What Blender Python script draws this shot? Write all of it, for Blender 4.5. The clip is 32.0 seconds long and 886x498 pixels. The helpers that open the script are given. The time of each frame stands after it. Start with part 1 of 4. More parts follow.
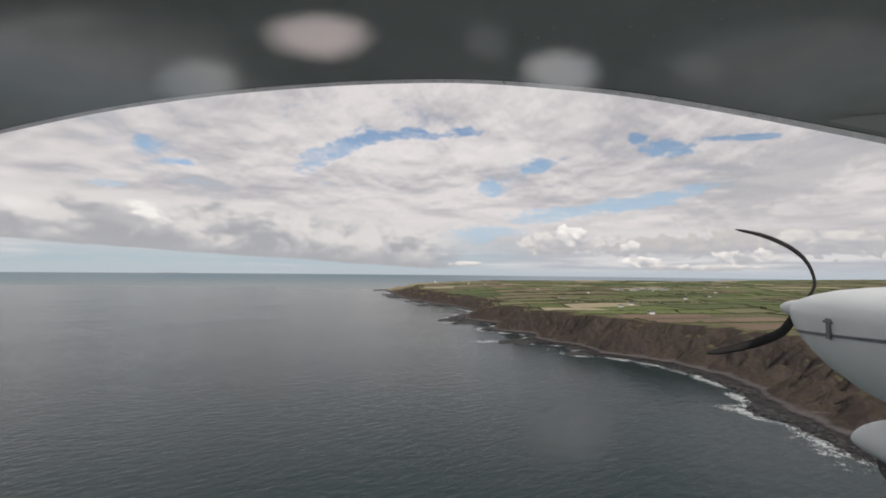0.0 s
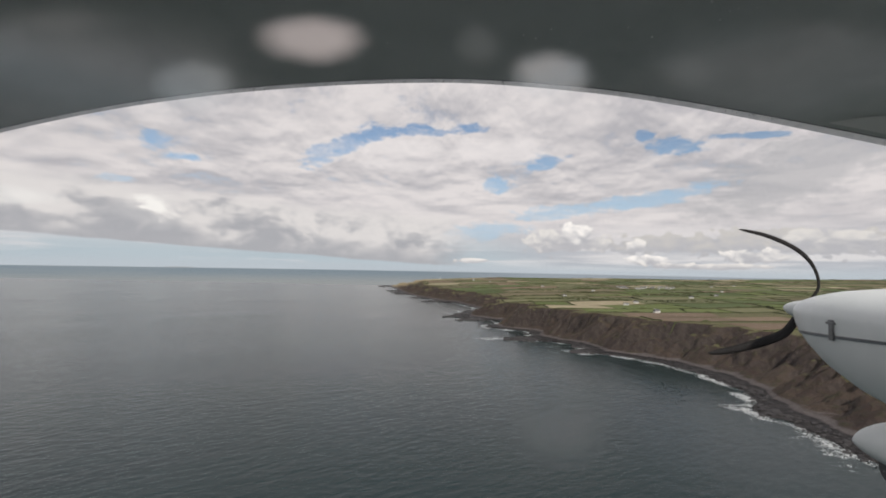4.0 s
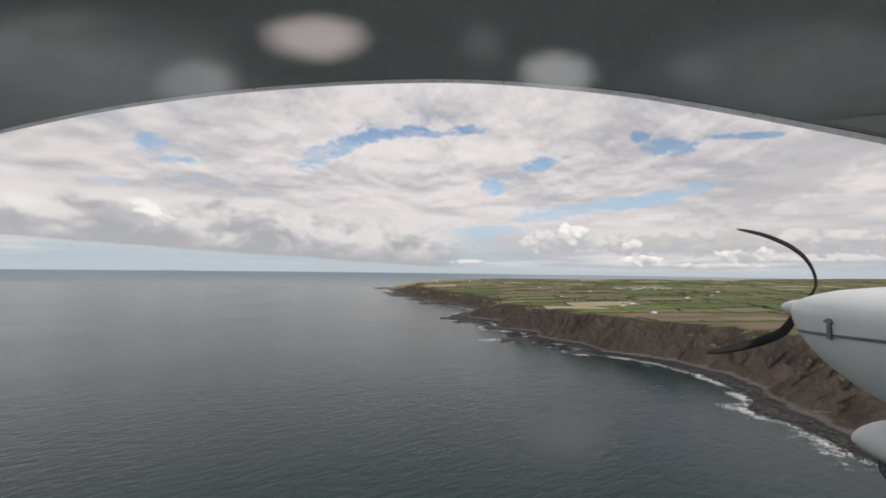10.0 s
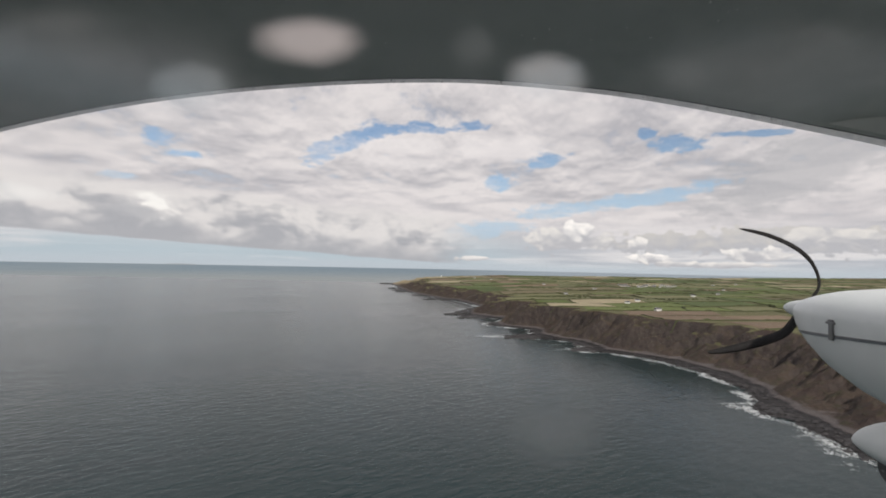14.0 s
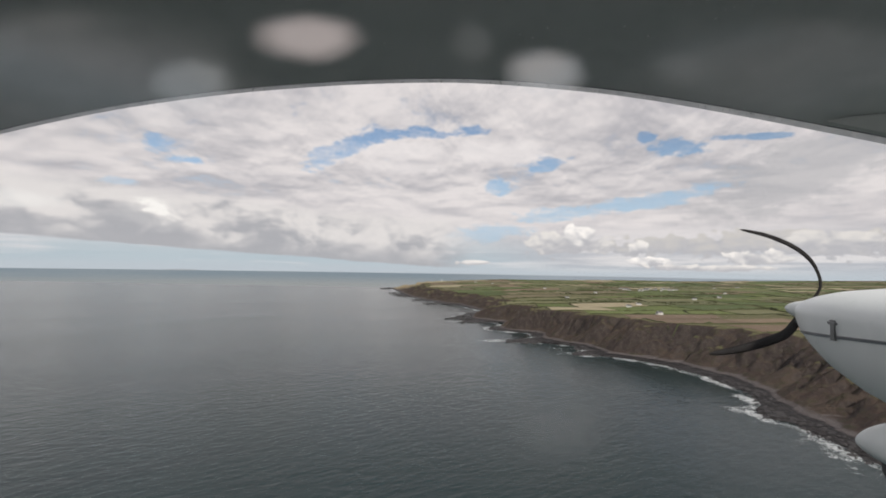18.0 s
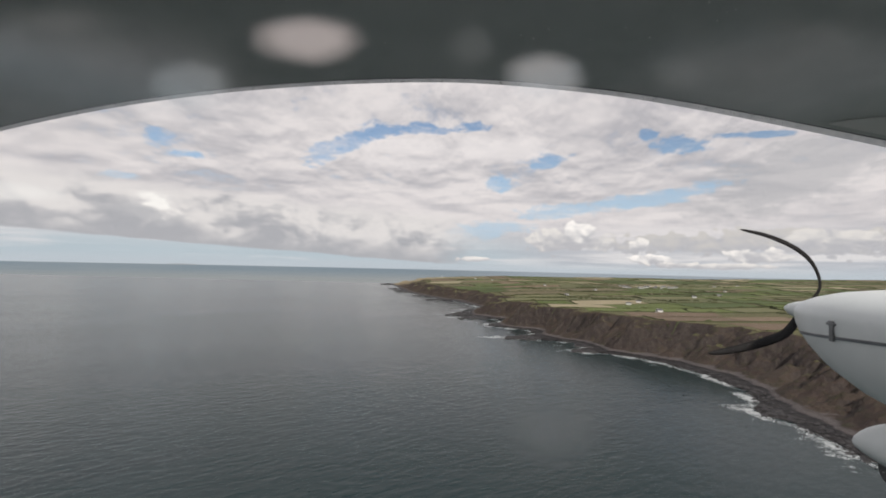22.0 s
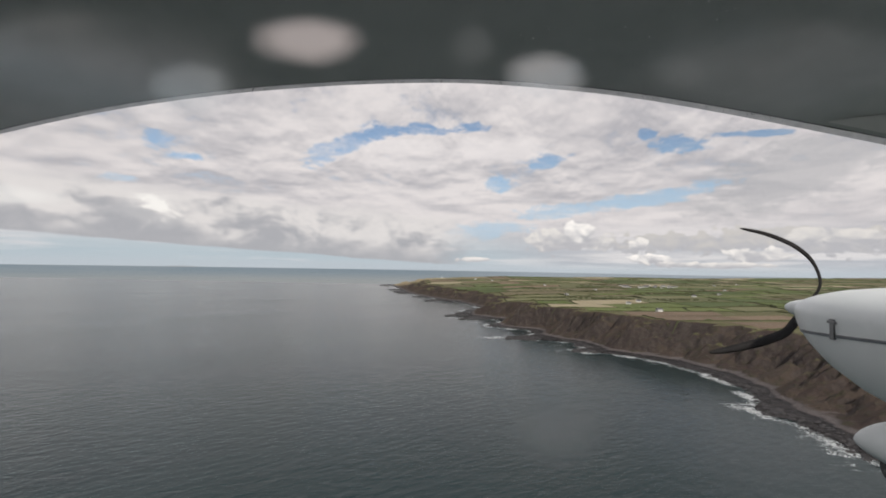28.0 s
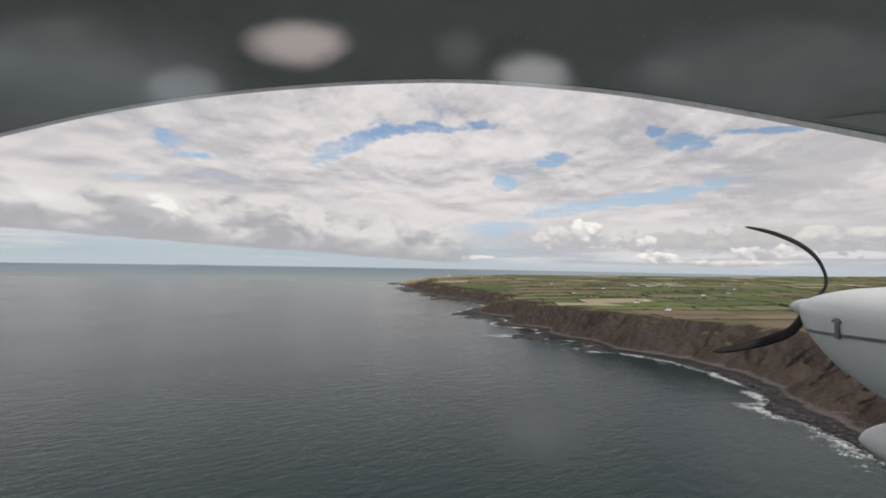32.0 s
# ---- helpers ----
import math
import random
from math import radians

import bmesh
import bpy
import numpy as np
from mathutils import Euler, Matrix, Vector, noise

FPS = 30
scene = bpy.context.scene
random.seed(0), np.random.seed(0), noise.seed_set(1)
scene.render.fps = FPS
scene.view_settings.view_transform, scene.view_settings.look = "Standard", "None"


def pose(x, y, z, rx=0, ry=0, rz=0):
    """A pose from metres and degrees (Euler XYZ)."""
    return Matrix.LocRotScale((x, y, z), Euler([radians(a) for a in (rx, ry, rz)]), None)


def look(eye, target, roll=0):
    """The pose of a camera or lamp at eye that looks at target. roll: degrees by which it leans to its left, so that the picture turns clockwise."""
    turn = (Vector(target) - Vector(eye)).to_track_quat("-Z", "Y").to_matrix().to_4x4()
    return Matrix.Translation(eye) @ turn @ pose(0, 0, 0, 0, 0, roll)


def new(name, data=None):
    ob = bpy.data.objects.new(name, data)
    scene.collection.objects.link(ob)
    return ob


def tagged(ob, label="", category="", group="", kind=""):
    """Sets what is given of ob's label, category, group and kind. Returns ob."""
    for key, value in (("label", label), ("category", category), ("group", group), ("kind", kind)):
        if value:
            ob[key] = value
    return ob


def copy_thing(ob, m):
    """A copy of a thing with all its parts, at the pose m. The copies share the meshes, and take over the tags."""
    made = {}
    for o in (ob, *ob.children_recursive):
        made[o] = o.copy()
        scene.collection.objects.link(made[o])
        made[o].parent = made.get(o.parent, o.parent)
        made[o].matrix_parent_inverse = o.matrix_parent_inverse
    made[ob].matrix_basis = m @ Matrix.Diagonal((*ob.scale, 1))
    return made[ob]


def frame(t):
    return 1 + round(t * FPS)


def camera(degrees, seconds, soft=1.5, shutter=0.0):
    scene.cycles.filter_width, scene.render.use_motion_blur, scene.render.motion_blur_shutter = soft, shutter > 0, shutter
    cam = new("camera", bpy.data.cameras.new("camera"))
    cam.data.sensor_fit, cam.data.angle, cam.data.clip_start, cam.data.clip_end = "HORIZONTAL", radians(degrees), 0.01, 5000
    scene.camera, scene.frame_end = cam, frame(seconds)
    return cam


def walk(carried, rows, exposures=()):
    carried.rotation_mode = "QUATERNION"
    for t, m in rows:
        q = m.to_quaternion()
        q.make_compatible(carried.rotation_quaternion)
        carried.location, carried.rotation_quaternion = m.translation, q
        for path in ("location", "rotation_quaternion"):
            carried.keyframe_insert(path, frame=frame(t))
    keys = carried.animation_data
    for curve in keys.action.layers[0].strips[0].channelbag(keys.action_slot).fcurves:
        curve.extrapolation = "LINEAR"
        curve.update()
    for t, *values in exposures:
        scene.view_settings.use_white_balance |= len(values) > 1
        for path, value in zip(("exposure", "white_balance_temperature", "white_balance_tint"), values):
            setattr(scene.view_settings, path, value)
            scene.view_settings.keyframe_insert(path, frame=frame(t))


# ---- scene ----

# Camera: it sits in the cockpit of an aircraft over the sea, in metres; +y is the way of flight.
cam = camera(90, 32.0, soft=1.75)
PATH = [
    (0.0, pose(-0.0252, 0.0086, 199.9929, 92.931, -0.579, -0.691)),
    (0.5, pose(-0.0066, 0.0019, 200.0018, 92.410, -1.443, -0.320)),
    (1.0, pose(0.0010, -0.0013, 200.0118, 91.960, -1.784, -0.145)),
    (1.5, pose(0.0073, -0.0033, 200.0119, 91.917, -1.870, 0.019)),
    (2.0, pose(0.0145, -0.0054, 200.0110, 91.914, -1.899, 0.216)),
    (2.5, pose(0.0168, -0.0058, 200.0060, 92.092, -1.846, 0.282)),
    (3.0, pose(0.0064, -0.0022, 200.0023, 92.344, -1.340, 0.075)),
    (3.5, pose(0.0002, -0.0002, 200.0016, 92.436, -1.038, -0.044)),
    (5.5, pose(-0.0062, 0.0021, 199.9979, 92.571, -1.287, -0.283)),
    (6.0, pose(-0.0055, 0.0018, 199.9984, 92.526, -1.459, -0.296)),
    (6.5, pose(-0.0042, 0.0015, 199.9974, 92.577, -1.302, -0.230)),
    (7.0, pose(0.0029, -0.0007, 199.9968, 92.570, -1.273, -0.021)),
    (7.5, pose(-0.0016, 0.0017, 199.9854, 93.076, -0.754, -0.063)),
    (8.0, pose(-0.0005, 0.0014, 199.9848, 93.101, -0.679, -0.016)),
    (8.5, pose(-0.0014, 0.0015, 199.9866, 93.035, -0.716, -0.048)),
    (9.0, pose(-0.0063, 0.0026, 199.9929, 92.831, -0.691, -0.173)),
    (9.5, pose(-0.0116, 0.0040, 199.9962, 92.726, -0.744, -0.329)),
    (10.0, pose(-0.0167, 0.0055, 199.9976, 92.700, -0.717, -0.468)),
    (10.5, pose(-0.0039, 0.0005, 200.0092, 92.147, -1.257, -0.190)),
    (11.0, pose(0.0029, -0.0018, 200.0118, 91.994, -1.466, -0.031)),
    (11.5, pose(0.0057, -0.0029, 200.0142, 91.876, -1.583, 0.030)),
    (12.0, pose(-0.0050, 0.0010, 200.0076, 92.234, -1.073, -0.190)),
    (12.5, pose(0.0044, -0.0026, 200.0165, 91.818, -1.424, 0.028)),
    (13.0, pose(0.0022, -0.0017, 200.0128, 91.986, -1.235, -0.004)),
    (13.5, pose(0.0002, -0.0006, 200.0064, 92.259, -1.028, -0.032)),
    (14.0, pose(0.0063, -0.0025, 200.0071, 92.182, -1.203, 0.108)),
    (14.5, pose(0.0088, -0.0034, 200.0089, 92.091, -1.310, 0.162)),
    (16.5, pose(0.0051, -0.0017, 200.0009, 92.407, -1.276, 0.048)),
    (17.0, pose(-0.0031, 0.0019, 199.9883, 92.975, -0.770, -0.104)),
    (17.5, pose(0.0037, -0.0002, 199.9874, 92.965, -0.852, 0.072)),
    (18.0, pose(0.0089, -0.0022, 199.9922, 92.754, -0.938, 0.210)),
    (18.5, pose(0.0090, -0.0023, 199.9921, 92.767, -0.868, 0.228)),
    (19.0, pose(0.0097, -0.0026, 199.9938, 92.694, -0.908, 0.242)),
    (19.5, pose(0.0022, -0.0002, 199.9925, 92.822, -0.550, 0.101)),
    (20.0, pose(0.0037, -0.0003, 199.9872, 93.011, -0.534, 0.140)),
    (20.5, pose(0.0098, -0.0026, 199.9928, 92.744, -0.788, 0.269)),
    (21.0, pose(0.0159, -0.0052, 200.0016, 92.348, -1.164, 0.381)),
    (21.5, pose(0.0206, -0.0067, 200.0031, 92.206, -1.644, 0.422)),
    (22.0, pose(0.0122, -0.0041, 200.0037, 92.264, -1.344, 0.243)),
    (22.5, pose(0.0038, -0.0012, 199.9996, 92.533, -0.733, 0.118)),
    (23.0, pose(0.0025, -0.0001, 199.9888, 92.976, -0.404, 0.135)),
    (23.5, pose(0.0056, -0.0009, 199.9862, 93.065, -0.331, 0.234)),
    (24.0, pose(0.0168, -0.0049, 199.9923, 92.732, -0.775, 0.470)),
    (24.5, pose(0.0204, -0.0062, 199.9954, 92.580, -0.943, 0.543)),
    (25.0, pose(0.0208, -0.0066, 199.9986, 92.450, -1.019, 0.544)),
    (25.5, pose(0.0097, -0.0026, 199.9924, 92.782, -0.612, 0.302)),
    (27.5, pose(0.0167, -0.0057, 200.0052, 92.204, -1.195, 0.405)),
    (28.0, pose(0.0089, -0.0031, 200.0030, 92.347, -1.006, 0.215)),
    (28.5, pose(0.0073, -0.0028, 200.0069, 92.199, -1.095, 0.158)),
    (29.0, pose(0.0065, -0.0025, 200.0058, 92.240, -1.132, 0.126)),
    (29.5, pose(0.0122, -0.0042, 200.0043, 92.245, -1.308, 0.251)),
    (30.0, pose(0.0195, -0.0066, 200.0064, 92.108, -1.511, 0.425)),
    (30.5, pose(0.0253, -0.0085, 200.0071, 92.046, -1.588, 0.575)),
    (31.0, pose(0.0260, -0.0084, 200.0025, 92.245, -1.326, 0.639)),
    (31.5, pose(0.0302, -0.0098, 200.0017, 92.289, -1.046, 0.810)),
    (32.0, pose(0.0391, -0.0129, 200.0050, 92.130, -1.015, 1.075)),
]
walk(cam, PATH, exposures=[(0.0, -0.06), (3.0, -0.05), (7.5, 0.0), (20.0, 0.0), (32.0, -0.02)])

SEAT = pose(0.0, 0.0, 200.0, 92.5, 0.0, 0.0) @ pose(0, 0, 0, 0, 0, 1.0) @ pose(0, 0, 0, -90, 0, 0)  # cockpit axes: right, ahead, up

# ---------------------------------------------------------------- node helpers
class Graph:
    """Small builder for node trees."""

    def __init__(self, tree):
        self.tree = tree
        tree.nodes.clear()

    def node(self, kind, **settings):
        n = self.tree.nodes.new(kind)
        for key, value in settings.items():
            setattr(n, key, value)
        return n

    def put(self, socket, value):
        if hasattr(value, "is_linked"):
            self.tree.links.new(value, socket)
        elif isinstance(value, (tuple, list)) and len(value) == 3 and socket.type == "RGBA":
            socket.default_value = (*value, 1)
        else:
            socket.default_value = value

    def math(self, op, a, b=0.0, c=0.0, clamp=False):
        n = self.node("ShaderNodeMath", operation=op, use_clamp=clamp)
        for s, v in zip(n.inputs, (a, b, c)):
            self.put(s, v)
        return n.outputs[0]

    def ramp(self, value, lo, hi, out_lo=0.0, out_hi=1.0, smooth=True):
        n = self.node("ShaderNodeMapRange", interpolation_type="SMOOTHSTEP" if smooth else "LINEAR")
        for s, v in zip(n.inputs, (value, lo, hi, out_lo, out_hi)):
            self.put(s, v)
        return n.outputs[0]

    def mix(self, fac, a, b, blend="MIX"):
        n = self.node("ShaderNodeMix", data_type="RGBA", blend_type=blend)
        self.put(n.inputs[0], fac)
        self.put(n.inputs[6], a)
        self.put(n.inputs[7], b)
        return n.outputs[2]

    def noise(self, vector, scale=1.0, detail=4.0, rough=0.5, warp=0.0, output=0):
        n = self.node("ShaderNodeTexNoise")
        self.put(n.inputs["Vector"], vector)
        for key, v in (("Scale", scale), ("Detail", detail), ("Roughness", rough), ("Distortion", warp)):
            self.put(n.inputs[key], v)
        return n.outputs[output]

    def cells(self, vector, scale, detail=2.0, rough=0.5, smooth=0.7):
        """Rounded cells, 1 at their hearts and lower towards the creases."""
        n = self.node("ShaderNodeTexVoronoi", feature="SMOOTH_F1", voronoi_dimensions="2D")
        self.put(n.inputs["Vector"], vector)
        for key, v in (("Scale", scale), ("Detail", detail), ("Roughness", rough), ("Smoothness", smooth)):
            self.put(n.inputs[key], v)
        return self.math("SUBTRACT", 1.0, n.outputs["Distance"])

    def vec(self, x, y, z=0.0):
        n = self.node("ShaderNodeCombineXYZ")
        for s, v in zip(n.inputs, (x, y, z)):
            self.put(s, v)
        return n.outputs[0]

    def split(self, v):
        n = self.node("ShaderNodeSeparateXYZ")
        self.put(n.inputs[0], v)
        return n.outputs

    def scaled(self, v, x, y, z):
        n = self.node("ShaderNodeVectorMath", operation="MULTIPLY")
        self.put(n.inputs[0], v)
        n.inputs[1].default_value = (x, y, z)
        return n.outputs[0]

    def add(self, a, b):
        n = self.node("ShaderNodeVectorMath", operation="ADD")
        self.put(n.inputs[0], a)
        self.put(n.inputs[1], b)
        return n.outputs[0]


# ---------------------------------------------------------------- world: broken cloud over a blue sky
world = bpy.data.worlds.new("sky")
scene.world = world
world.use_nodes = True
g = Graph(world.node_tree)
SUN_EL, SUN_AZ = radians(40), radians(158)
sky = g.node("ShaderNodeTexSky", sky_type="NISHITA", sun_disc=False, sun_elevation=SUN_EL, sun_rotation=SUN_AZ)
blue = g.mix(1.0, sky.outputs[0], (0.112, 0.112, 0.112), "MULTIPLY")
way = g.node("ShaderNodeTexCoord").outputs["Generated"]
dx, dy, dz = g.split(way)
az = g.math("ARCTAN2", dx, dy)
flat = g.math("SQRT", g.math("ADD", g.math("MULTIPLY", dx, dx), g.math("MULTIPLY", dy, dy)))
el = g.math("DIVIDE", dz, g.math("MAXIMUM", flat, 0.05))


def spot(a, e, wa, we, tilt=0.0, wob=None):
    """A soft oval of the sky round azimuth a and elevation e: 1 inside, 0 outside."""
    da = g.math("SUBTRACT", az, a)
    de = g.math("SUBTRACT", el, e)
    u = g.math("DIVIDE", da, wa)
    v = g.math("DIVIDE", g.math("SUBTRACT", de, g.math("MULTIPLY", da, tilt)), we)
    r = g.math("SQRT", g.math("ADD", g.math("MULTIPLY", u, u), g.math("MULTIPLY", v, v)))
    if wob is not None:
        r = g.math("ADD", r, wob)
    return g.ramp(r, 1.25, 0.45)


def total(items):
    s = items[0]
    for i in items[1:]:
        s = g.math("MAXIMUM", s, i)
    return s


# cloud deck: puffs shrink and flatten towards the horizon, tops catch the light and bases stay grey
def deck(lift, scale, seed, detail=7, rough=0.52, warp=0.25):
    up = g.math("ADD", g.math("MAXIMUM", g.math("ADD", dz, lift), -0.03), 0.115)
    return g.noise(g.vec(g.math("MULTIPLY", az, 3.3), g.math("DIVIDE", 0.86, up), seed), scale, detail, rough, warp)


puffs = deck(0.0, 2.2, 3.4)
above = deck(0.014, 2.2, 3.4)
small = deck(0.0, 6.5, 7.1, 6, 0.58)
small_above = deck(0.006, 6.5, 7.1, 6, 0.58)
broad = deck(0.0, 0.95, 1.2, 4, 0.5)
relief = g.math("ADD", g.math("MULTIPLY", g.math("SUBTRACT", puffs, above), 2.2), g.math("MULTIPLY", g.math("SUBTRACT", small, small_above), 1.1))
relief = g.math("MULTIPLY", relief, g.ramp(el, 0.05, 0.20))
fine = g.noise(g.vec(g.math("MULTIPLY", az, 8.0), g.math("MULTIPLY", el, 15.0), 1.7), 1.6, 8, 0.6, 0.3)
crisp = g.noise(g.vec(g.math("MULTIPLY", az, 8.0), g.math("MULTIPLY", el, 17.0), 4.4), 5.0, 8, 0.62, 0.2)
streak = g.noise(g.vec(g.math("MULTIPLY", az, 3.0), g.math("MULTIPLY", el, 42.0), 8.2), 1.5, 6, 0.6, 0.2)
wobble = g.math("ADD", g.math("MULTIPLY", g.math("SUBTRACT", fine, 0.5), 2.0), g.math("MULTIPLY", g.math("SUBTRACT", crisp, 0.5), 1.1))

drift = g.math("MULTIPLY", g.math("SUBTRACT", g.noise(g.vec(az, el, 6.0), 9.0, 3, 0.5), 0.5), 0.10)
lumps = g.cells(g.vec(g.math("MULTIPLY", g.math("ADD", az, drift), 9.0), g.math("MULTIPLY", g.math("ADD", el, drift), 15.0), 5.3), 1.2, 2.0, 0.5)
heads = g.cells(g.vec(g.math("MULTIPLY", g.math("ADD", az, drift), 9.0), g.math("MULTIPLY", g.math("ADD", el, drift), 12.0), 2.2), 3.4, 1.0, 0.45)

gaps = total([
    spot(-0.270, 0.246, 0.060, 0.030, 0.4, wobble), spot(-0.215, 0.275, 0.065, 0.036, 0.5, wobble), spot(-0.15, 0.303, 0.085, 0.020, 0.15, wobble),
    spot(-0.045, 0.312, 0.080, 0.018, 0.0, wobble), spot(0.065, 0.320, 0.050, 0.014, 0.0, wobble), spot(0.49, 0.254, 0.060, 0.022, -0.15, wobble), spot(0.43, 0.282, 0.022, 0.014, 0.0, wobble),
    spot(0.43, 0.150, 0.15, 0.018, 0.14, wobble), spot(0.26, 0.126, 0.12, 0.020, 0.10, wobble), spot(-0.585, 0.238, 0.030, 0.022, -0.3, wobble), spot(-0.53, 0.210, 0.035, 0.010, 0.0, wobble),
    spot(0.118, 0.186, 0.045, 0.022, 0.0, wobble), spot(0.235, 0.240, 0.055, 0.018, 0.2, wobble), spot(-0.64, 0.154, 0.032, 0.010, 0.0, wobble),
    spot(0.10, 0.088, 0.11, 0.024, 0.1, wobble), spot(0.62, 0.258, 0.08, 0.007, -0.1, wobble),
])
thin = g.math("ADD", g.math("MULTIPLY", g.math("SUBTRACT", 0.5, puffs), 2.0), g.math("MULTIPLY", g.math("SUBTRACT", 0.5, small), 1.5))
thin = g.math("ADD", thin, g.math("MULTIPLY", g.math("SUBTRACT", 0.5, crisp), 0.8))
open_sky = g.math("ADD", g.math("MULTIPLY", gaps, 1.0), g.math("MULTIPLY", thin, g.ramp(el, 0.06, 0.2, 0.4, 1.0)))
cover = g.math("SUBTRACT", 1.0, g.math("MULTIPLY", g.ramp(open_sky, 0.16, 1.28), 0.95), clamp=True)

tone = g.math("ADD", g.math("MULTIPLY", g.math("SUBTRACT", broad, 0.5), 1.9), 0.60)
tone = g.math("ADD", tone, g.math("ADD", relief, g.math("MULTIPLY", g.math("SUBTRACT", puffs, 0.5), 1.5)))
tone = g.math("ADD", tone, g.math("MULTIPLY", g.math("SUBTRACT", crisp, 0.5), 0.35))
white = g.mix(g.ramp(tone, 0.05, 1.0, smooth=False), (0.49, 0.475, 0.50), (0.775, 0.73, 0.725))
lit_top = total([spot(-0.10, 0.268, 0.14, 0.026, 0.0, wobble), spot(-0.10, 0.230, 0.10, 0.016, 0.0, wobble), spot(0.12, 0.268, 0.15, 0.030, 0.0, wobble)])
white = g.mix(g.math("MULTIPLY", lit_top, 0.55), white, (0.88, 0.83, 0.82))
dusk = spot(0.70, 0.20, 0.20, 0.07, 0.35, wobble)
white = g.mix(g.math("MULTIPLY", dusk, 0.6), white, (0.43, 0.43, 0.45))
white = g.mix(g.ramp(el, 0.45, 1.3), white, (0.40, 0.425, 0.47))
clear = g.mix(g.ramp(el, 0.30, 0.02), blue, (0.47, 0.60, 0.74))
colour = g.mix(cover, clear, white)

# far haze and thin streaks low over the horizon
haze = g.ramp(el, 0.110, 0.015)
low = g.mix(g.ramp(streak, 0.50, 0.68), (0.455, 0.545, 0.60), (0.66, 0.675, 0.70))
right_low = g.mix(g.ramp(streak, 0.38, 0.62), (0.47, 0.495, 0.54), (0.74, 0.725, 0.73))
low = g.mix(g.ramp(az, 0.02, 0.30), low, right_low)
low = g.mix(g.ramp(el, 0.022, -0.005), low, (0.50, 0.56, 0.61))
colour = g.mix(g.math("MULTIPLY", haze, 0.9), colour, low)


# low cumulus on the landward side: sunlit heads over grey bases
def cumulus(base, a, e, wa, we, light=0.9):
    ragged = g.math("ADD", g.math("MULTIPLY", wobble, 0.8), g.math("MULTIPLY", g.math("SUBTRACT", 0.44, heads), 0.9))
    body = g.ramp(spot(a, e, wa, we, 0.0, ragged), 0.12, 0.40)
    rise = g.math("MULTIPLY", g.math("DIVIDE", g.math("SUBTRACT", el, e), we), 0.62)
    lit = g.ramp(g.math("ADD", g.math("ADD", rise, g.math("MULTIPLY", g.math("SUBTRACT", heads, 0.44), 1.0)), g.math("MULTIPLY", g.math("SUBTRACT", crisp, 0.5), 1.3)), -0.60, 0.70)
    c = g.mix(lit, (0.50, 0.495, 0.52), (light, light * 0.955, light * 0.915))
    return g.mix(g.math("MULTIPLY", body, 0.95), base, c)


for a, e, wa, we, light in ((0.64, 0.056, 0.28, 0.024, 0.62), (0.262, 0.060, 0.080, 0.026, 0.80), (0.288, 0.078, 0.036, 0.030, 1.0), (0.412, 0.052, 0.018, 0.014, 0.9),
                            (0.438, 0.022, 0.040, 0.011, 1.0), (0.615, 0.032, 0.060, 0.014, 0.92), (0.72, 0.062, 0.06, 0.018, 0.78), (0.066, 0.018, 0.040, 0.005, 0.9), (0.53, 0.013, 0.12, 0.006, 0.85)):
    colour = cumulus(colour, a, e, wa, we, light)

# long cloud bank over the sea with a level grey base
base_e = g.math("ADD", g.math("MULTIPLY_ADD", az, -0.052, 0.007), g.math("MULTIPLY", g.math("SUBTRACT", fine, 0.5), 0.011))
over = g.math("SUBTRACT", el, base_e)
bank = g.math("MULTIPLY", g.ramp(over, -0.0015, 0.003), g.ramp(g.math("ADD", over, g.math("MULTIPLY", wobble, 0.022)), 0.125, 0.085))
bank = g.math("MULTIPLY", bank, g.ramp(g.math("ADD", az, g.math("MULTIPLY", wobble, 0.05)), 0.09, -0.05))
rough_top = g.math("ADD", g.math("MULTIPLY", g.math("SUBTRACT", lumps, 0.44), 1.3), g.math("ADD", g.math("MULTIPLY", g.math("SUBTRACT", fine, 0.5), 0.7), g.math("MULTIPLY", g.math("SUBTRACT", crisp, 0.5), 0.8)))
rise = g.math("ADD", g.math("MULTIPLY", over, 11.0), g.math("MULTIPLY", rough_top, g.ramp(over, 0.0, 0.05, 0.25, 1.0)))
bank_lit = g.ramp(rise, -0.10, 0.80)
bank_c = g.mix(bank_lit, (0.425, 0.425, 0.45), (0.765, 0.73, 0.715))
bright_puff = g.math("MULTIPLY", spot(-0.584, 0.098, 0.060, 0.028, 0.0, g.math("MULTIPLY", wobble, 1.3)), g.ramp(g.math("ADD", lumps, g.math("SUBTRACT", crisp, 0.5)), 0.30, 0.55, 0.15, 0.95))
bank_c = g.mix(bright_puff, bank_c, (0.98, 0.95, 0.91))
bank_c = g.mix(g.math("MULTIPLY", spot(-0.78, 0.105, 0.06, 0.016, 0.0, wobble), 0.5), bank_c, (0.92, 0.90, 0.87))
colour = g.mix(g.math("MULTIPLY", bank, 0.96), colour, bank_c)
